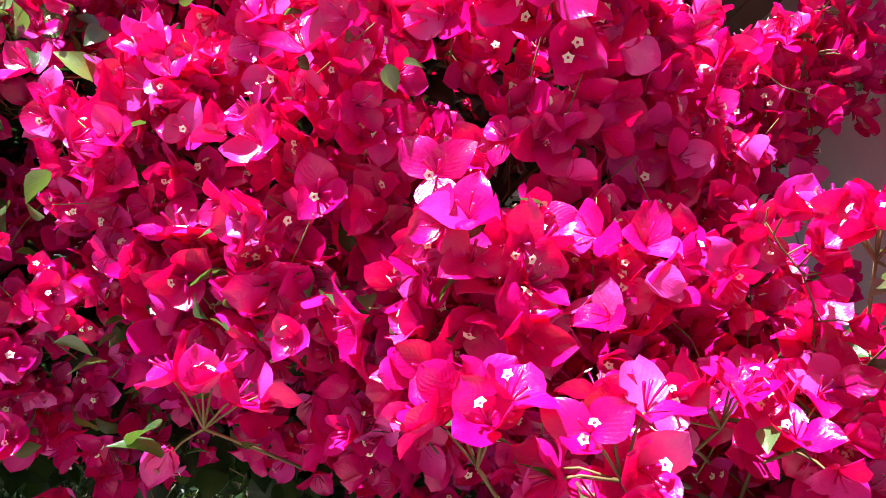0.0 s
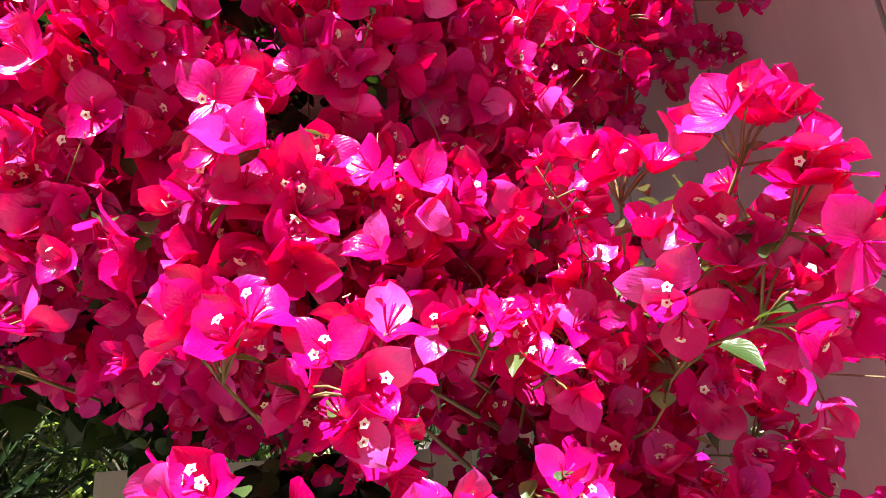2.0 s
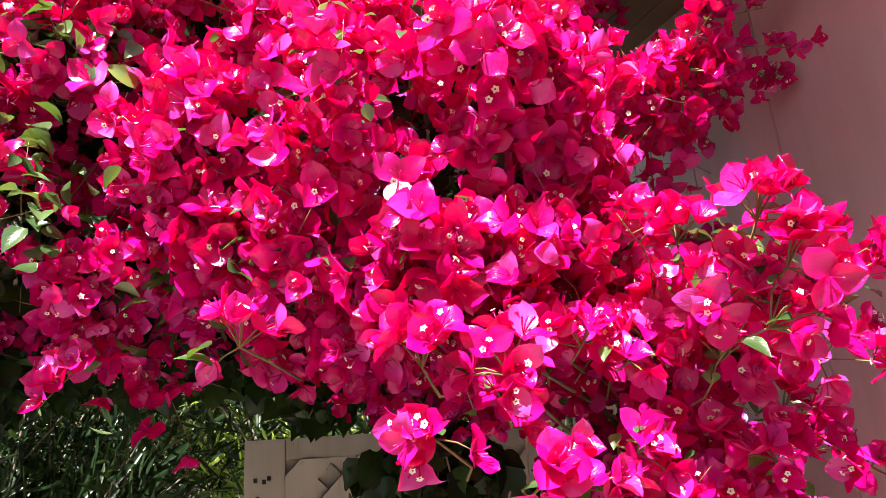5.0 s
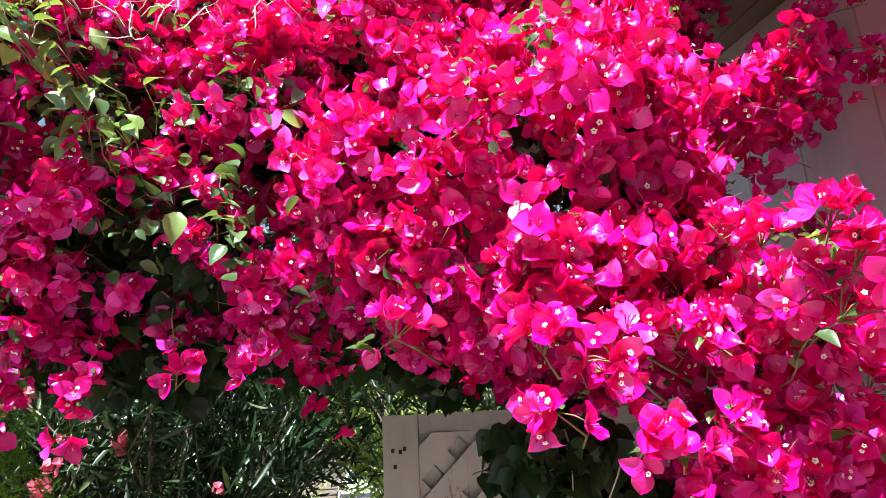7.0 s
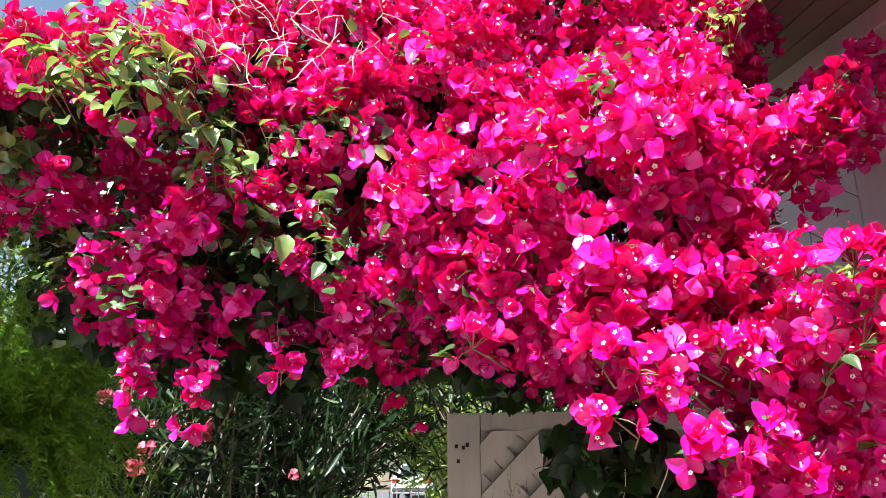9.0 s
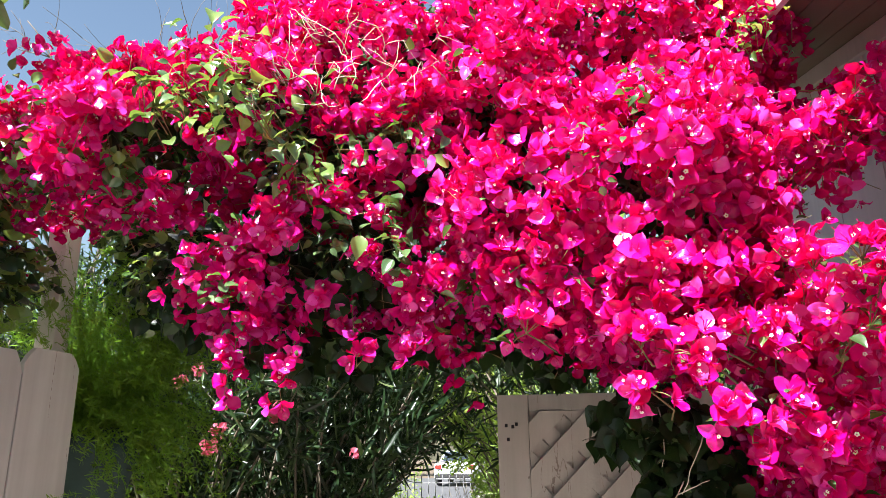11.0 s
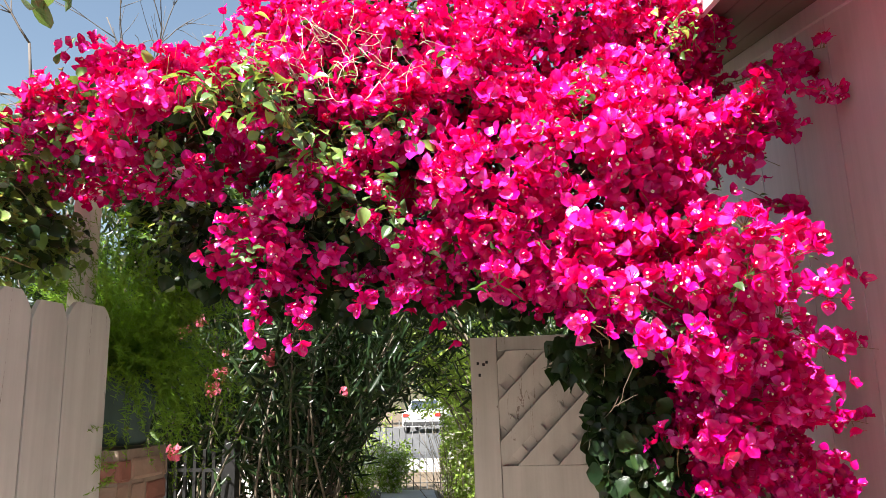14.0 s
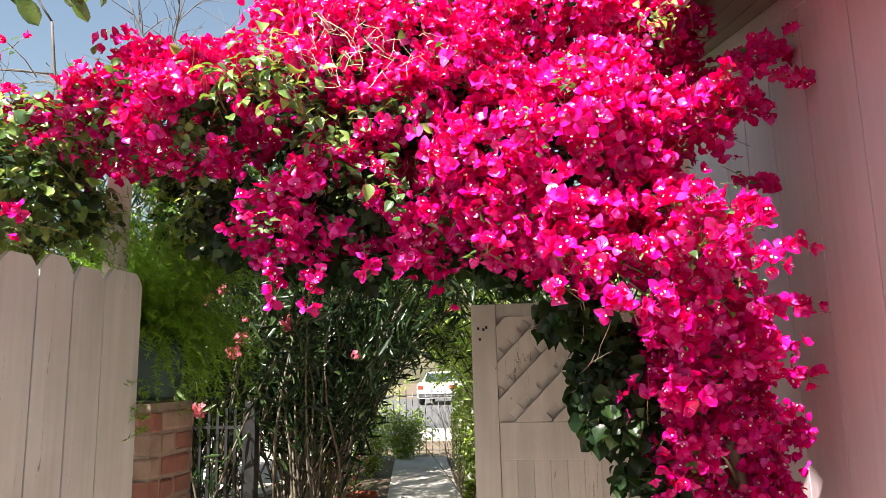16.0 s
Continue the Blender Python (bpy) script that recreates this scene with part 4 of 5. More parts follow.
# bare pale twigs on the upper side
twigs = []
for i in range(30):
    x = rng.uniform(-0.95, -0.38)
    start = (x, rng.uniform(0.66, 0.80), rng.uniform(2.44, 2.66))
    pts = wander(start, (rng.uniform(-0.6, 0.9), -0.9, rng.uniform(-0.1, 0.4)), rng.uniform(0.10, 0.22), 6, 0.35, rng, 0.1)
    twigs.append((pts, [0.0017 - 0.0009 * k / 7 for k in range(7)]))
    for j in range(2):
        b = wander(pts[2 + j], rng.normal(0, 1, 3), rng.uniform(0.04, 0.09), 3, 0.3, rng)
        twigs.append((b, [0.0010, 0.0009, 0.0008, 0.0006]))
for a, b in (((0.218, 0.93, 1.60), (0.143, 0.92, 1.46)), ((0.143, 0.92, 1.46), (0.227, 0.90, 1.466)), ((0.160, 0.92, 1.49), (0.115, 0.92, 1.415)), ((0.12, 0.95, 1.66), (0.14, 0.93, 1.52))):
    pts = wander(a, Vector(b) - Vector(a), (Vector(b) - Vector(a)).length, 5, 0.2, rng)     # dry twigs hanging before the dark creeper
    twigs.append((pts, [0.0022, 0.0020, 0.0018, 0.0016, 0.0013, 0.0010]))
for i in range(90):
    c, r = LUMPS[rng.integers(len(LUMPS))]
    d = rng.normal(0, 1, 3)
    d[1] = -abs(d[1])
    d /= np.linalg.norm(d)
    pts = wander(c + d * r * 0.8, Vector(d) + Vector((0, 0, 0.3)), r.mean() * 0.35, 5, 0.3, rng)
    shoots.append((pts, [0.0012, 0.0011, 0.001, 0.0009, 0.0008, 0.0006]))

# trunk and main limbs
limbs = [([Vector((0.72, 1.32, -0.05)), Vector((0.70, 1.30, 0.5)), Vector((0.66, 1.26, 1.0)), Vector((0.6, 1.25, 1.6)), Vector((0.45, 1.35, 2.1)), Vector((0.2, 1.4, 2.35))],
          [0.034, 0.03, 0.027, 0.024, 0.02, 0.014])]
limbs.append(([Vector((0.2, 1.4, 2.35)), Vector((-0.3, 1.4, 2.46)), Vector((-0.9, 1.35, 2.48)), Vector((-1.5, 1.2, 2.45)), Vector((-1.9, 1.1, 2.4))], [0.016, 0.014, 0.012, 0.01, 0.006]))
for c, r in LUMPS:
    root = min((p for run, _ in limbs[:2] for p in run), key=lambda p: (p - Vector(c)).length)
    for j in range(3):
        d = Vector(rng.normal(0, 1, 3)).normalized()
        end = Vector(c) + Vector((d.x * r[0], -abs(d.y) * r[1], d.z * r[2])) * 0.62
        mid = root.lerp(end, 0.5) + Vector(rng.normal(0, 0.04, 3))
        limbs.append(([root, mid, end], [0.008, 0.005, 0.0012]))
joined_tubes("trunk", limbs[:1], CANE, bougainvillea, "gnarled grey-brown trunk", 8)
for run in limbs[1:]:
    joined_tubes("limb", [run], CANE, bougainvillea, sides=6)
tagged(joined_tubes("shoot", shoots, STEM, bougainvillea, "thin olive-brown flowering shoots", 4), kind="stuff")
tagged(joined_tubes("dry_twig", twigs, TWIG, bougainvillea, "bare pale dry twigs", 4), kind="stuff")
tagged(put_mesh("green_leaves", leaf_heap.mesh("green_leaves", [LEAF]), bougainvillea, "glossy green leaves"), kind="stuff")
tagged(put_mesh("lime_leaves", lime_heap.mesh("lime_leaves", [LIME]), bougainvillea, "young lime-green leaves"), kind="stuff")
tagged(put_mesh("inner_leaves", shade_heap.mesh("inner_leaves", [IVY_AND_SHADE_LEAF]), bougainvillea, "inner leaves of the bush, coloured dark for shade"), kind="stuff")
near.sort(key=lambda e: e[1].translation.y)
blossom_meshes = {}
for n, (k, m) in enumerate(near):
    if n >= 300:
        far_heap.add(CLUSTERS[k], m)
        continue
    if k not in blossom_meshes:
        made = []
        for pc, nm in ((BLOSSOMS[k][2], "blossom"), *((b, "bract") for b in BLOSSOMS[k][1])):
            h = Heap()
            h.add(pc, Matrix.Identity(4))
            made.append(h.mesh(nm, [BRACT, CREAM]))
        blossom_meshes[k] = made
    made = blossom_meshes[k]
    blossom = put_mesh("blossom", made[0], bougainvillea, at=m)
    for me in made[1:]:
        petal = new("bract", me)
        petal.parent = blossom
tagged(put_mesh("bloom_mass", far_heap.mesh("bloom_mass", [BRACT, CREAM]), bougainvillea, "masses of papery magenta bracts with cream stars"), kind="stuff")

# ---- ivy on the fence top and beside the gate ----
def ivy(name, label, boxes, count, seed, base, mats=(IVY_AND_SHADE_LEAF, LEAF), sprig=0.3, size=1.0, hang=False):
    r = np.random.default_rng(seed)
    ob = thing(name, label, "climber", at=base)
    heaps = [Heap(), Heap()]
    stems = []
    for (c, rad, share) in boxes:
        for i in range(int(count * share)):
            d = r.normal(0, 1, 3)
            d /= np.linalg.norm(d)
            p = np.array(c) + d * np.array(rad) * r.uniform(0.55, 1.05)
            w = Vector(d) * 0.6 + Vector((0, -0.2, 0.5)) + Vector(r.normal(0, 0.4, 3))
            spin = r.uniform(0, 6.28)
            if hang and r.random() < 0.45:
                w, spin = Vector((r.normal(0, 0.5), -0.8, 0.35 + r.normal(0, 0.3))), math.pi + r.normal(0, 0.5)
            heaps[1 if r.random() < sprig else 0].add(IVIES[r.integers(4)], turned(w, spin, p, size * r.uniform(0.45, 1.2)))
            if i % 14 == 0:
                stems.append(([Vector(c), Vector(c).lerp(Vector(p), 0.5) + Vector(r.normal(0, 0.02, 3)), Vector(p)], [0.003, 0.0025, 0.0015]))
    high = Vector((base[0], base[1], boxes[0][0][2] + 0.1))
    stems.append(([Vector(base), Vector(base).lerp(high, 0.5) + Vector((0.01, 0.01, 0)), high, high.lerp(Vector(boxes[0][0]), 0.5) + Vector((0, 0, 0.08)), Vector(boxes[0][0])], [0.012, 0.011, 0.009, 0.007, 0.005]))
    for h, m, nm in zip(heaps, mats, ("dark_leaves", "bright_leaves")):
        if h.v:
            tagged(put_mesh(nm, h.mesh(nm, [m]), ob), kind="stuff")
    tagged(joined_tubes("stem", stems, STEM, ob, sides=4), kind="stuff")
    return ob


ivy("ivy", "dark glossy ivy spilling over the fence top", [((-2.06, 0.92, 2.14), (0.32, 0.45, 0.2), 0.8), ((-1.66, 1.80, 2.2), (0.35, 0.28, 0.22), 0.7), ((-1.75, 1.75, 2.46), (0.35, 0.2, 0.14), 0.6), ((-1.4, 1.5, 2.15), (0.25, 0.3, 0.22), 0.8), ((-2.1, 0.4, 2.17), (0.35, 0.4, 0.25), 0.6)], 1300, 31, (-2.05, 1.0, 0.0), (IVY_AND_SHADE_LEAF, LIME), 0.52, 0.80)
ivy("ivy", "young lime-green leaves along the fence top", [((-1.86, 0.55, 1.97), (0.10, 0.30, 0.08), 1.0), ((-1.9, 1.0, 2.16), (0.12, 0.3, 0.14), 0.6), ((-1.98, 0.88, 2.40), (0.27, 0.26, 0.17), 4.2)], 130, 34, (-2.0, 0.6, 0.0), (LIME, LEAF), 0.3, 0.72)
ivy("ivy", "dark heart-leaved creeper hanging beside the gate", [((0.22, 1.12, 1.38), (0.15, 0.16, 0.24), 1.0), ((0.10, 1.05, 1.62), (0.14, 0.16, 0.10), 0.45), ((0.32, 1.15, 0.85), (0.14, 0.18, 0.40), 0.8)], 800, 32, (0.40, 1.35, 0.0), (IVY_AND_SHADE_LEAF, LEAF), 0.04, 0.86, True)
# the lump at y 1.80 is added to keep sunlight off the gate
ivy("ivy", "shaded leaves hanging under the arch", [((-0.45, 1.45, 1.98), (0.6, 0.35, 0.13), 0.85), ((0.12, 1.45, 1.92), (0.25, 0.3, 0.14), 0.4), ((-1.0, 1.36, 2.50), (0.45, 0.10, 0.12), 0.45), ((-0.89, 1.05, 1.85), (0.12, 0.12, 0.08), 0.07), ((-0.67, 1.05, 1.83), (0.08, 0.10, 0.07), 0.045), ((-0.12, 1.40, 1.86), (0.12, 0.20, 0.10), 0.14), ((-1.15, 1.3, 2.06), (0.35, 0.3, 0.16), 0.6), ((-0.35, 1.80, 2.16), (0.5, 0.2, 0.16), 0.9), ((-0.8, 1.0, 2.01), (0.36, 0.2, 0.10), 0.22)], 1100, 33, (0.80, 1.62, 0.0), (IVY_AND_SHADE_LEAF, LEAF), 0.0, 0.85, True)


# ---- oleanders along the path ----
def over_path(p):
    """Whether a place lies in the clear way along the path."""
    return abs(p[0] + 0.60 + 0.21 * (p[1] - 2.15)) < 0.30 + 0.02 * p[1] and p[2] < 1.45 + 0.25 * (p[0] + 1.0) and p[1] < 10.35


def oleander(seed, base, canes, height, lean, label, spread=0.35, leaves=26, mat=OLEANDER_SHADE, low=0.0):
    r = np.random.default_rng(seed)
    ob = thing("oleander", label, "shrub", at=base)
    heap, bl, runs = Heap(), Heap(), []
    for i in range(canes):
        s = Vector(base) + Vector((r.normal(0, 0.16), r.normal(0, 0.16), -0.03))
        way = Vector((r.normal(0, spread), r.normal(0, spread), 1)) + Vector(lean) * 0.12
        ln = height * r.uniform(0.7, 1.1)
        pts = wander(s, way, ln, 9, 0.10, r, 0.03)
        pts = [p + Vector(lean) * (1.6 * (k / 9) ** 3) for k, p in enumerate(pts)]
        if any(over_path(p) or (p.y < 2.32 and p.x > -0.6) or p.y < 2.15 or (p.x > 0.9 and p.y < 7.5) for p in pts):
            continue
        runs.append((pts, [0.011 - 0.008 * k / 9 for k in range(10)]))
        for _ in range(leaves):
            f = (0.2 + 0.8 * r.random() ** 0.6) * 9
            a = min(int(f), 8)
            d = (pts[a + 1] - pts[a]).normalized()
            out = (Vector(r.normal(0, 1, 3)) + d * 0.9).normalized()
            at = pts[a].lerp(pts[a + 1], f - a) + Vector(r.normal(0, 0.07, 3))
            if at.z < low + r.uniform(-0.2, 0.3) or over_path(at) or (at.y < 2.3 and at.x > -0.55) or (at.x > 0.95 and at.y < 7.5) or (at.y < 1.95 and at.x > FENCE_X):
                continue
            q = out.to_track_quat("Y", "Z").to_matrix().to_4x4()
            heap.add(LANCES[r.integers(4)], Matrix.Translation(at) @ q @ Matrix.Rotation(r.uniform(0, 6.28), 4, "Y") @ Matrix.Scale(r.uniform(0.8, 1.3), 4))
    for run in runs:
        joined_tubes("cane", [run], CANE_PALE, ob, sides=5)
    tagged(put_mesh("foliage", heap.mesh("foliage", [mat]), ob), kind="stuff")
    return ob


# leaf colour carries the light: dark by default for shade, BRIGHT for sun
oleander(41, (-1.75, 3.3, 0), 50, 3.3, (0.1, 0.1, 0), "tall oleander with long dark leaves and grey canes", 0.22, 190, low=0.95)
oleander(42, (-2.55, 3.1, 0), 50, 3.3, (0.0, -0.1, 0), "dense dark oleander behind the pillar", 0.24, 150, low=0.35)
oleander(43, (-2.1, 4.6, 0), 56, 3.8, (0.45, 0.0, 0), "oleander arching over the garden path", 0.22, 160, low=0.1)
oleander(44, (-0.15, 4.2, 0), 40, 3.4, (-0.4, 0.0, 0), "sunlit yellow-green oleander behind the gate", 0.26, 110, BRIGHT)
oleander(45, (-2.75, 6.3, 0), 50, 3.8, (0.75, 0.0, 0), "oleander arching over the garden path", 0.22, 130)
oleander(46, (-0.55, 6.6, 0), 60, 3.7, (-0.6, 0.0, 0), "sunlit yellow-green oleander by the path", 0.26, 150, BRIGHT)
# hidden behind the nearer oleanders, added to cast shade on the path
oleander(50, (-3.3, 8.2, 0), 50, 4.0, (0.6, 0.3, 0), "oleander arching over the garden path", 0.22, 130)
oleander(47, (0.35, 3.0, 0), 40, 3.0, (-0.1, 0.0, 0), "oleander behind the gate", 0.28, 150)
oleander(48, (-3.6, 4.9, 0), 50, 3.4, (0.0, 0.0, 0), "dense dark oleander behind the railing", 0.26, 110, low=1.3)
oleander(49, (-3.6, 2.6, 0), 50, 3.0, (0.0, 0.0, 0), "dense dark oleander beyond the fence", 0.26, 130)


def petal_ball(name, at, radius, seed, label):
    r = np.random.default_rng(seed)
    ob = thing(name, label, "flower", group="pale pink blooms", at=at)
    for i in range(14):
        d = Vector(r.normal(0, 1, 3)).normalized()
        put_mesh("petal", PETALS[i % 3], ob, at=turned(d + Vector(r.normal(0, 0.3, 3)), r.uniform(0, 6.28), Vector(at) + d * radius * 0.5, 1.15 * radius / 0.035))
    return ob


PETALS = []
for leaf in SMALLS:
    h = Heap()
    h.add(leaf, Matrix.Scale(1.5, 4, (1, 0, 0)))
    PETALS.append(h.mesh("petal", [BRACT_OLD]))


for i, (at, size) in enumerate((((-1.55, 2.50, 1.747), 0.05), ((-1.85, 2.5, 1.662), 0.042), ((-1.90, 2.52, 1.59), 0.045), ((-1.14, 2.5, 1.55), 0.026), ((-1.82, 2.5, 1.78), 0.02), ((-2.05, 2.45, 1.90), 0.04), ((-1.95, 2.45, 1.96), 0.035), ((-2.11, 2.5, 1.25), 0.045))):
    petal_ball("oleander_bloom", at, size, 60 + i, "pale pink oleander bloom among dark leaves")


def shrub(seed, base, size, label, mat, count=900, dots=None):
    r = np.random.default_rng(seed)
    ob = thing("shrub", label, "shrub", at=base)
    h, d2, runs = Heap(), Heap(), []
    for i in range(26):
        end = Vector(base) + Vector((r.normal(0, 0.45) * size[0], r.normal(0, 0.45) * size[1], size[2] * r.uniform(0.5, 1.0)))
        pts = wander(Vector(base) + Vector((0, 0, -0.02)), end - Vector(base), (end - Vector(base)).length, 6, 0.1, r)
        runs.append((pts, [0.006 - 0.004 * k / 7 for k in range(7)]))
        for j in range(count // 26):
            f = r.uniform(0.15, 1) * 6
            a = min(int(f), 5)
            at = pts[a].lerp(pts[a + 1], f - a) + Vector(r.normal(0, 0.06, 3))
            if over_path(at):
                continue
            tgt, pc = (d2, SMALLS) if dots is not None and r.random() < 0.24 else (h, SMALLS)
            tgt.add(pc[r.integers(3)], turned(Vector(r.normal(0, 0.6, 3)) + Vector((0, 0, 0.7)), r.uniform(0, 6.28), at, r.uniform(0.9, 2.0)))
    tagged(joined_tubes("branch", runs, CANE, ob, sides=4), kind="stuff")
    tagged(put_mesh("leaves", h.mesh("leaves", [mat]), ob), kind="stuff")
    if d2.v:
        tagged(put_mesh("bloom_cover", d2.mesh("bloom_cover", [dots]), ob), kind="stuff")
    return ob


shrub(71, (-1.0, 6.2, 0), (0.5, 0.7, 1.3), "leafy shrub with small white flowers by the path", BRIGHT, 3000, CREAM)
shrub(72, (-1.35, 8.6, 0), (0.5, 0.7, 1.2), "leafy shrub with small white flowers by the path", BRIGHT, 3000, CREAM)
shrub(73, (-2.75, 8.8, 0), (0.6, 0.8, 0.95), "sunlit yellow-green flowering shrub", BRIGHT, 3000, CREAM)
shrub(74, (-2.35, 5.6, 0), (0.4, 0.5, 0.75), "low shrub with red and pink flowers", BRIGHT, 1800, BRACT_OLD)
shrub(75, (-2.65, 10.62, 0), (0.5, 0.2, 0.85), "sunlit yellow-green flowering shrub", BRIGHT, 5000, CREAM)
shrub(79, (-1.0, 7.4, 0), (0.4, 0.6, 1.35), "leafy shrub with small white flowers by the path", BRIGHT, 4000, CREAM)
shrub(76, (-1.45, 9.6, 0), (0.5, 0.5, 1.2), "leafy shrub with small white flowers by the path", BRIGHT, 3500, CREAM)
shrub(80, (-1.5, 9.4, 0), (0.4, 0.4, 2.5), "tall lime-green sunlit shrub by the path", BRIGHT, 6000)
shrub(77, (-1.2, 13.2, 0), (0.9, 0.6, 2.0), "tall sunlit hedge shrub by the street", BRIGHT, 5000)
shrub(78, (-4.0, 13.2, 0), (0.9, 0.6, 2.0), "tall sunlit hedge shrub by the street", BRIGHT, 5000)
pot = thing("flower_pot", "red terracotta flower pot beside the path", "flower pot", at=(-1.95, 5.5, 0))
bm = lathe([(0.1, 0.0), (0.14, 0.24), (0.155, 0.245), (0.16, 0.29), (0.145, 0.29), (0.13, 0.26), (0.02, 0.25)])
ob = part("pot_body", bm, TERRACOTTA, pot, smooth=True)
ob.matrix_basis = Matrix.Translation((-1.95, 5.5, 0))


# ---- parked car on the street ----
def car(at):
    ob = thing("car", "white car parked on the street, seen from behind", "car", at=at)
    x, y, z = at
    shift = Matrix.Translation(at)

    def add(name, bm, mat, parent, label="", smooth=False):
        o = part(name, bm, mat, parent, label, smooth)
        o.matrix_basis = shift
        return o
    side = [(0.0, 0.32), (0.02, 0.62), (0.06, 0.95), (0.9, 1.0), (3.0, 0.98), (4.2, 0.82), (4.35, 0.6), (4.35, 0.3), (0.05, 0.28)]
    bm = prism(side, 1.74, "x")
    bmesh.ops.translate(bm, vec=(-0.87, 0, 0), verts=bm.verts)
    bmesh.ops.bevel(bm, geom=bm.edges[:], offset=0.06, segments=3, affect="EDGES")
    body = add("body", bm, CAR_PAINT, ob, "", True)
    cab = prism([(0.45, 0.98), (1.05, 1.42), (2.5, 1.44), (3.3, 0.97)], 1.5, "x")
    bmesh.ops.translate(cab, vec=(-0.75, 0, 0), verts=cab.verts)
    for v in cab.verts:
        if v.co.z > 1.2:
            v.co.x *= 0.82
    bmesh.ops.bevel(cab, geom=cab.edges[:], offset=0.05, segments=3, affect="EDGES")
    add("cabin", cab, CAR_PAINT, ob, "", True)
    gl = prism([(0.52, 1.0), (1.0, 1.36), (1.03, 1.36), (0.56, 1.0)], 1.15, "x")
    bmesh.ops.translate(gl, vec=(-0.575, -0.035, 0.02), verts=gl.verts)
    add("rear_window", gl, DARK_GLASS, ob, "dark tinted rear window")
    for sx in (-1, 1):
        bm = bmesh.new()
        box(bm, sx * 0.70 - 0.13, sx * 0.70 + 0.13, -0.012, 0.05, 0.70, 0.86, 0.02)
        add("tail_lamp", bm, RED_LENS, ob, "red tail lamp")
    bm = bmesh.new()
    box(bm, -0.8, 0.8, -0.05, 0.05, 0.34, 0.5, 0.03)
    add("bumper", bm, RUBBER, ob, "dark rear bumper")
    bm = bmesh.new()
    box(bm, -0.26, 0.26, -0.02, 0.03, 0.62, 0.74, 0.006)
    add("number_plate", bm, WHITE_PAINT, ob, "blank white plate")
    for sx in (-0.80, 0.80):
        for wy in (0.85, 3.5):
            bm = bmesh.new()
            bmesh.ops.create_cone(bm, cap_ends=True, segments=24, radius1=0.31, radius2=0.31, depth=0.2, matrix=Matrix.Translation((sx, wy, 0.31)) @ Matrix.Rotation(radians(90), 4, "Y"))
            bmesh.ops.bevel(bm, geom=[e for e in bm.edges if len(e.link_faces) == 2 and e.calc_face_angle() > 1], offset=0.03, segments=2, affect="EDGES")
            add("wheel", bm, RUBBER, ob, "", True)
    return ob


car((-5.45, 29.6, 0.012))


# ---- trees ----
def bare_tree(seed, base, height, label):
    r = np.random.default_rng(seed)
    ob = thing("tree", label, "tree", at=base)
    trunk, branches = [], []

    def grow(p, d, ln, rad, depth):
        pts = wander(p, d, ln, 5, 0.12, r)
        rr = [rad * (1 - 0.45 * k / 5) for k in range(6)]
        (trunk if depth == 0 else branches).append((pts, rr))
        if depth >= 5:
            return
        for i in range(3 if depth else 6):
            a = pts[int(r.integers(2, 6))]
            nd = (pts[-1] - pts[-2]).normalized() + Vector(r.normal(0, 0.55, 3)) + Vector((0, 0, 0.15))
            grow(a, nd, ln * r.uniform(0.55, 0.8), rad * 0.56, depth + 1)
    grow(Vector(base) + Vector((0, 0, -0.1)), (0, 0, 1), height * 0.38, 0.12, 0)
    joined_tubes("trunk", trunk, BARK, ob, sides=8)
    tagged(joined_tubes("branch", branches, BARK, ob, "bare leafless grey branches", 4), kind="stuff")


bare_tree(81, (-8.3, 9.6, 0), 13.0, "bare leafless tree against the sky")


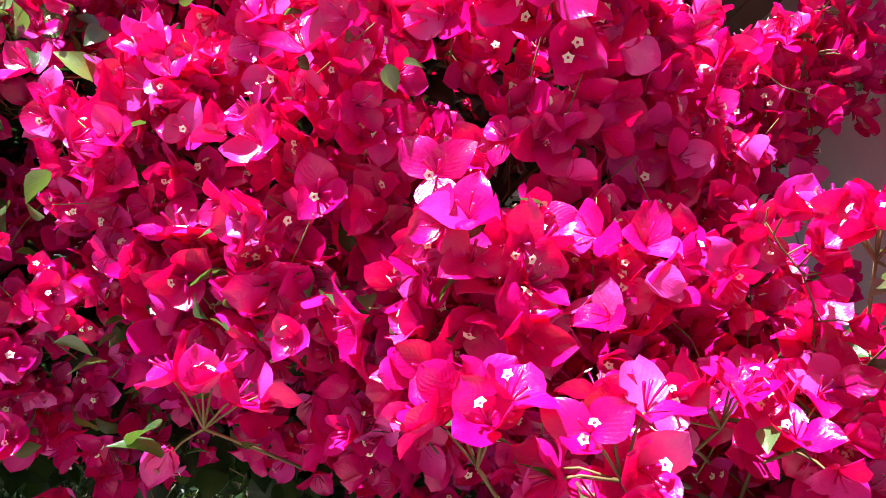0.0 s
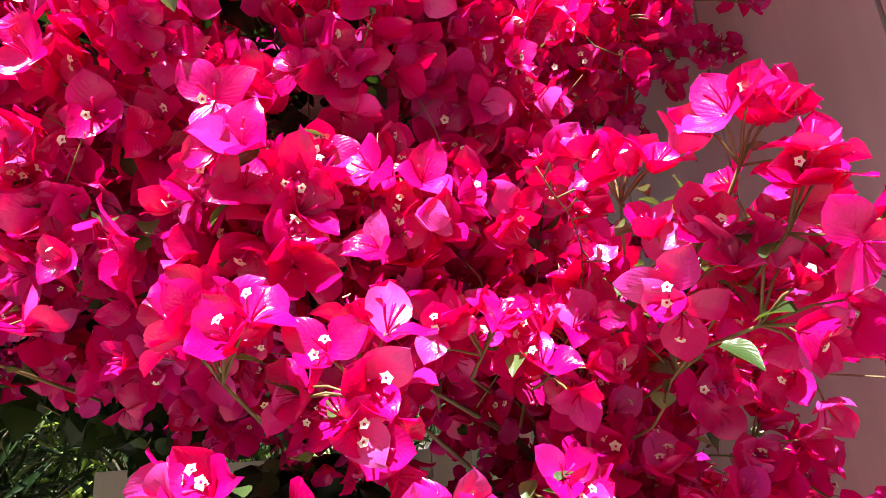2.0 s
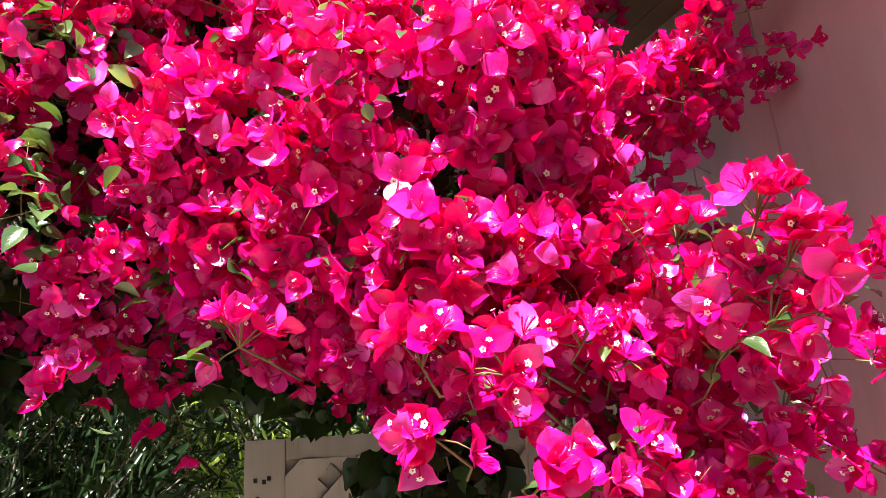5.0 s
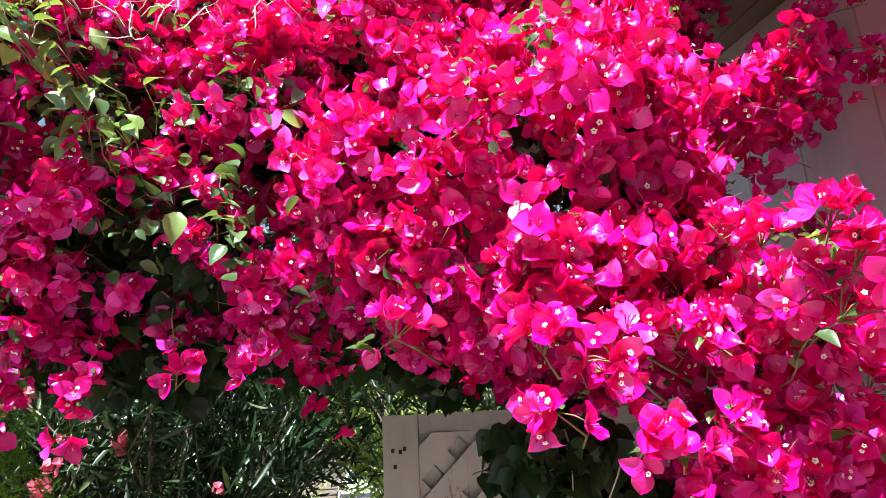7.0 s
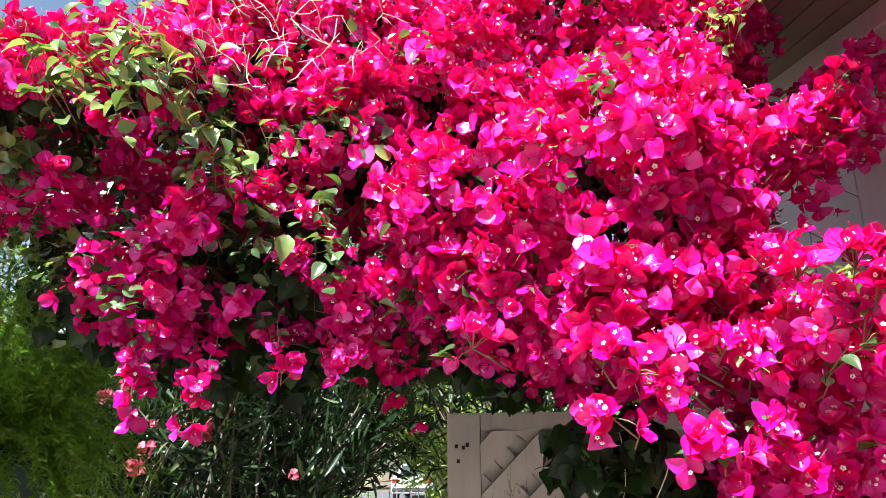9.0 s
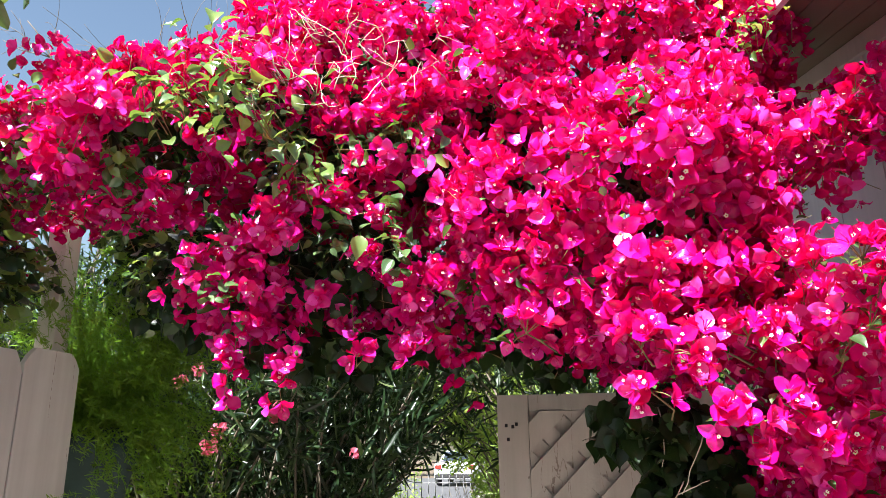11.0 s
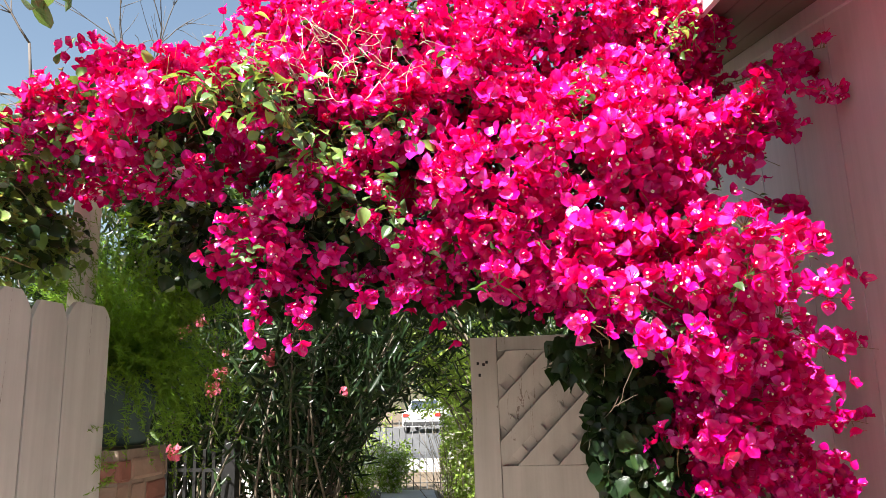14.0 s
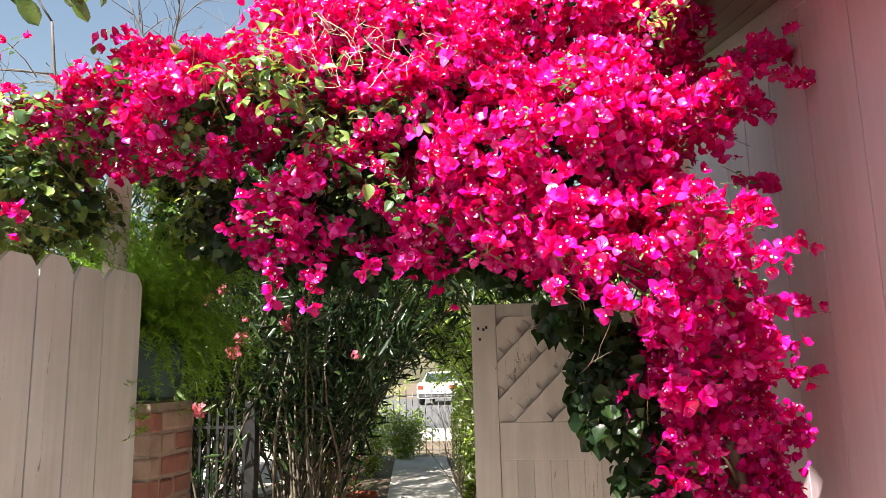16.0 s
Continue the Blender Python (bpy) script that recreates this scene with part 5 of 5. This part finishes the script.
def far_tree(seed, base, height, width):
    r = np.random.default_rng(seed)
    ob = thing("tree", "leafy green street tree", "tree", group="street trees", at=base)
    h, runs = Heap(), []
    top = Vector(base) + Vector((0, 0, height * 0.5))
    runs.append(([Vector(base) + Vector((0, 0, -0.1)), Vector(base).lerp(top, 0.5), top], [0.16, 0.12, 0.08]))
    for i in range(22):
        d = Vector((r.normal(0, 1) * width, r.normal(0, 1) * width, r.uniform(0.0, 1) * height * 0.5))
        end = top + d * 0.5
        runs.append(([Vector(base).lerp(top, r.uniform(0.6, 1)), top + d * 0.2, end], [0.06, 0.04, 0.015]))
        for j in range(130):
            at = end + Vector(r.normal(0, 0.3, 3)) * width * 0.6
            h.add(SMALLS[r.integers(3)], turned(Vector(r.normal(0, 0.7, 3)) + Vector((0, 0, 0.6)), r.uniform(0, 6.28), at, r.uniform(4, 8)))
    joined_tubes("trunk", runs, CANE, ob, sides=6)
    tagged(put_mesh("crown", h.mesh("crown", [BRIGHT if seed % 2 else LEAF]), ob), kind="stuff")


# last tree, at (-3.5, 8.0), is out of view, added to dapple the path
for i, (x, yy, hh, ww) in enumerate(((-11, 41, 5.5, 2.2), (-6.5, 42, 6, 2.4), (-1.5, 41, 5.5, 2.3), (4, 42, 5.5, 2.2), (-16, 42, 6, 2.4), (-6.2, 13.5, 3.6, 1.3), (-4.6, 8.0, 3.0, 1.0), (-3.9, 5.6, 2.6, 0.8), (-3.5, 8.0, 4.6, 1.3))):
    far_tree(90 + i, (x, yy, 0), hh, ww)


# ---- overhanging leaves of a near tree ----
def bough():
    r = np.random.default_rng(99)
    ob = thing("tree", "tree beside the fence with broad dark leaves", "tree", at=(-2.45, -0.6, 0))
    base, top = Vector((-2.45, -0.6, -0.1)), Vector((-2.35, -0.4, 2.9))
    arm = [top, Vector((-2.1, 0.0, 2.95)), Vector((-1.8, 0.35, 2.90)), Vector((-1.5, 0.5, 2.84))]
    joined_tubes("trunk", [([base, base.lerp(top, 0.5) + Vector((0.03, 0, 0)), top], [0.06, 0.05, 0.04])], CANE, ob, sides=8)
    joined_tubes("branch", [(arm, [0.03, 0.02, 0.012, 0.005])], CANE, ob, sides=6)
    h, broad = Heap(), [single_leaf(700 + i, 0.12, 0.068, 0.55, 0.2, -0.12, tip=0.6) for i in range(3)]
    for i in range(70):
        f = r.uniform(0.6, 3)
        a = min(int(f), 2)
        at = arm[a].lerp(arm[a + 1], f - a) + Vector(r.normal(0, 0.06, 3))
        d = Vector((r.normal(0, 0.5), r.normal(0, 0.5), -0.7))
        q = d.to_track_quat("Y", "Z").to_matrix().to_4x4()
        h.add(broad[r.integers(3)], Matrix.Translation(at) @ q @ Matrix.Rotation(r.uniform(0, 6.28), 4, "Y"))
    tagged(put_mesh("leaves", h.mesh("leaves", [LEAF]), ob), kind="stuff")


bough()
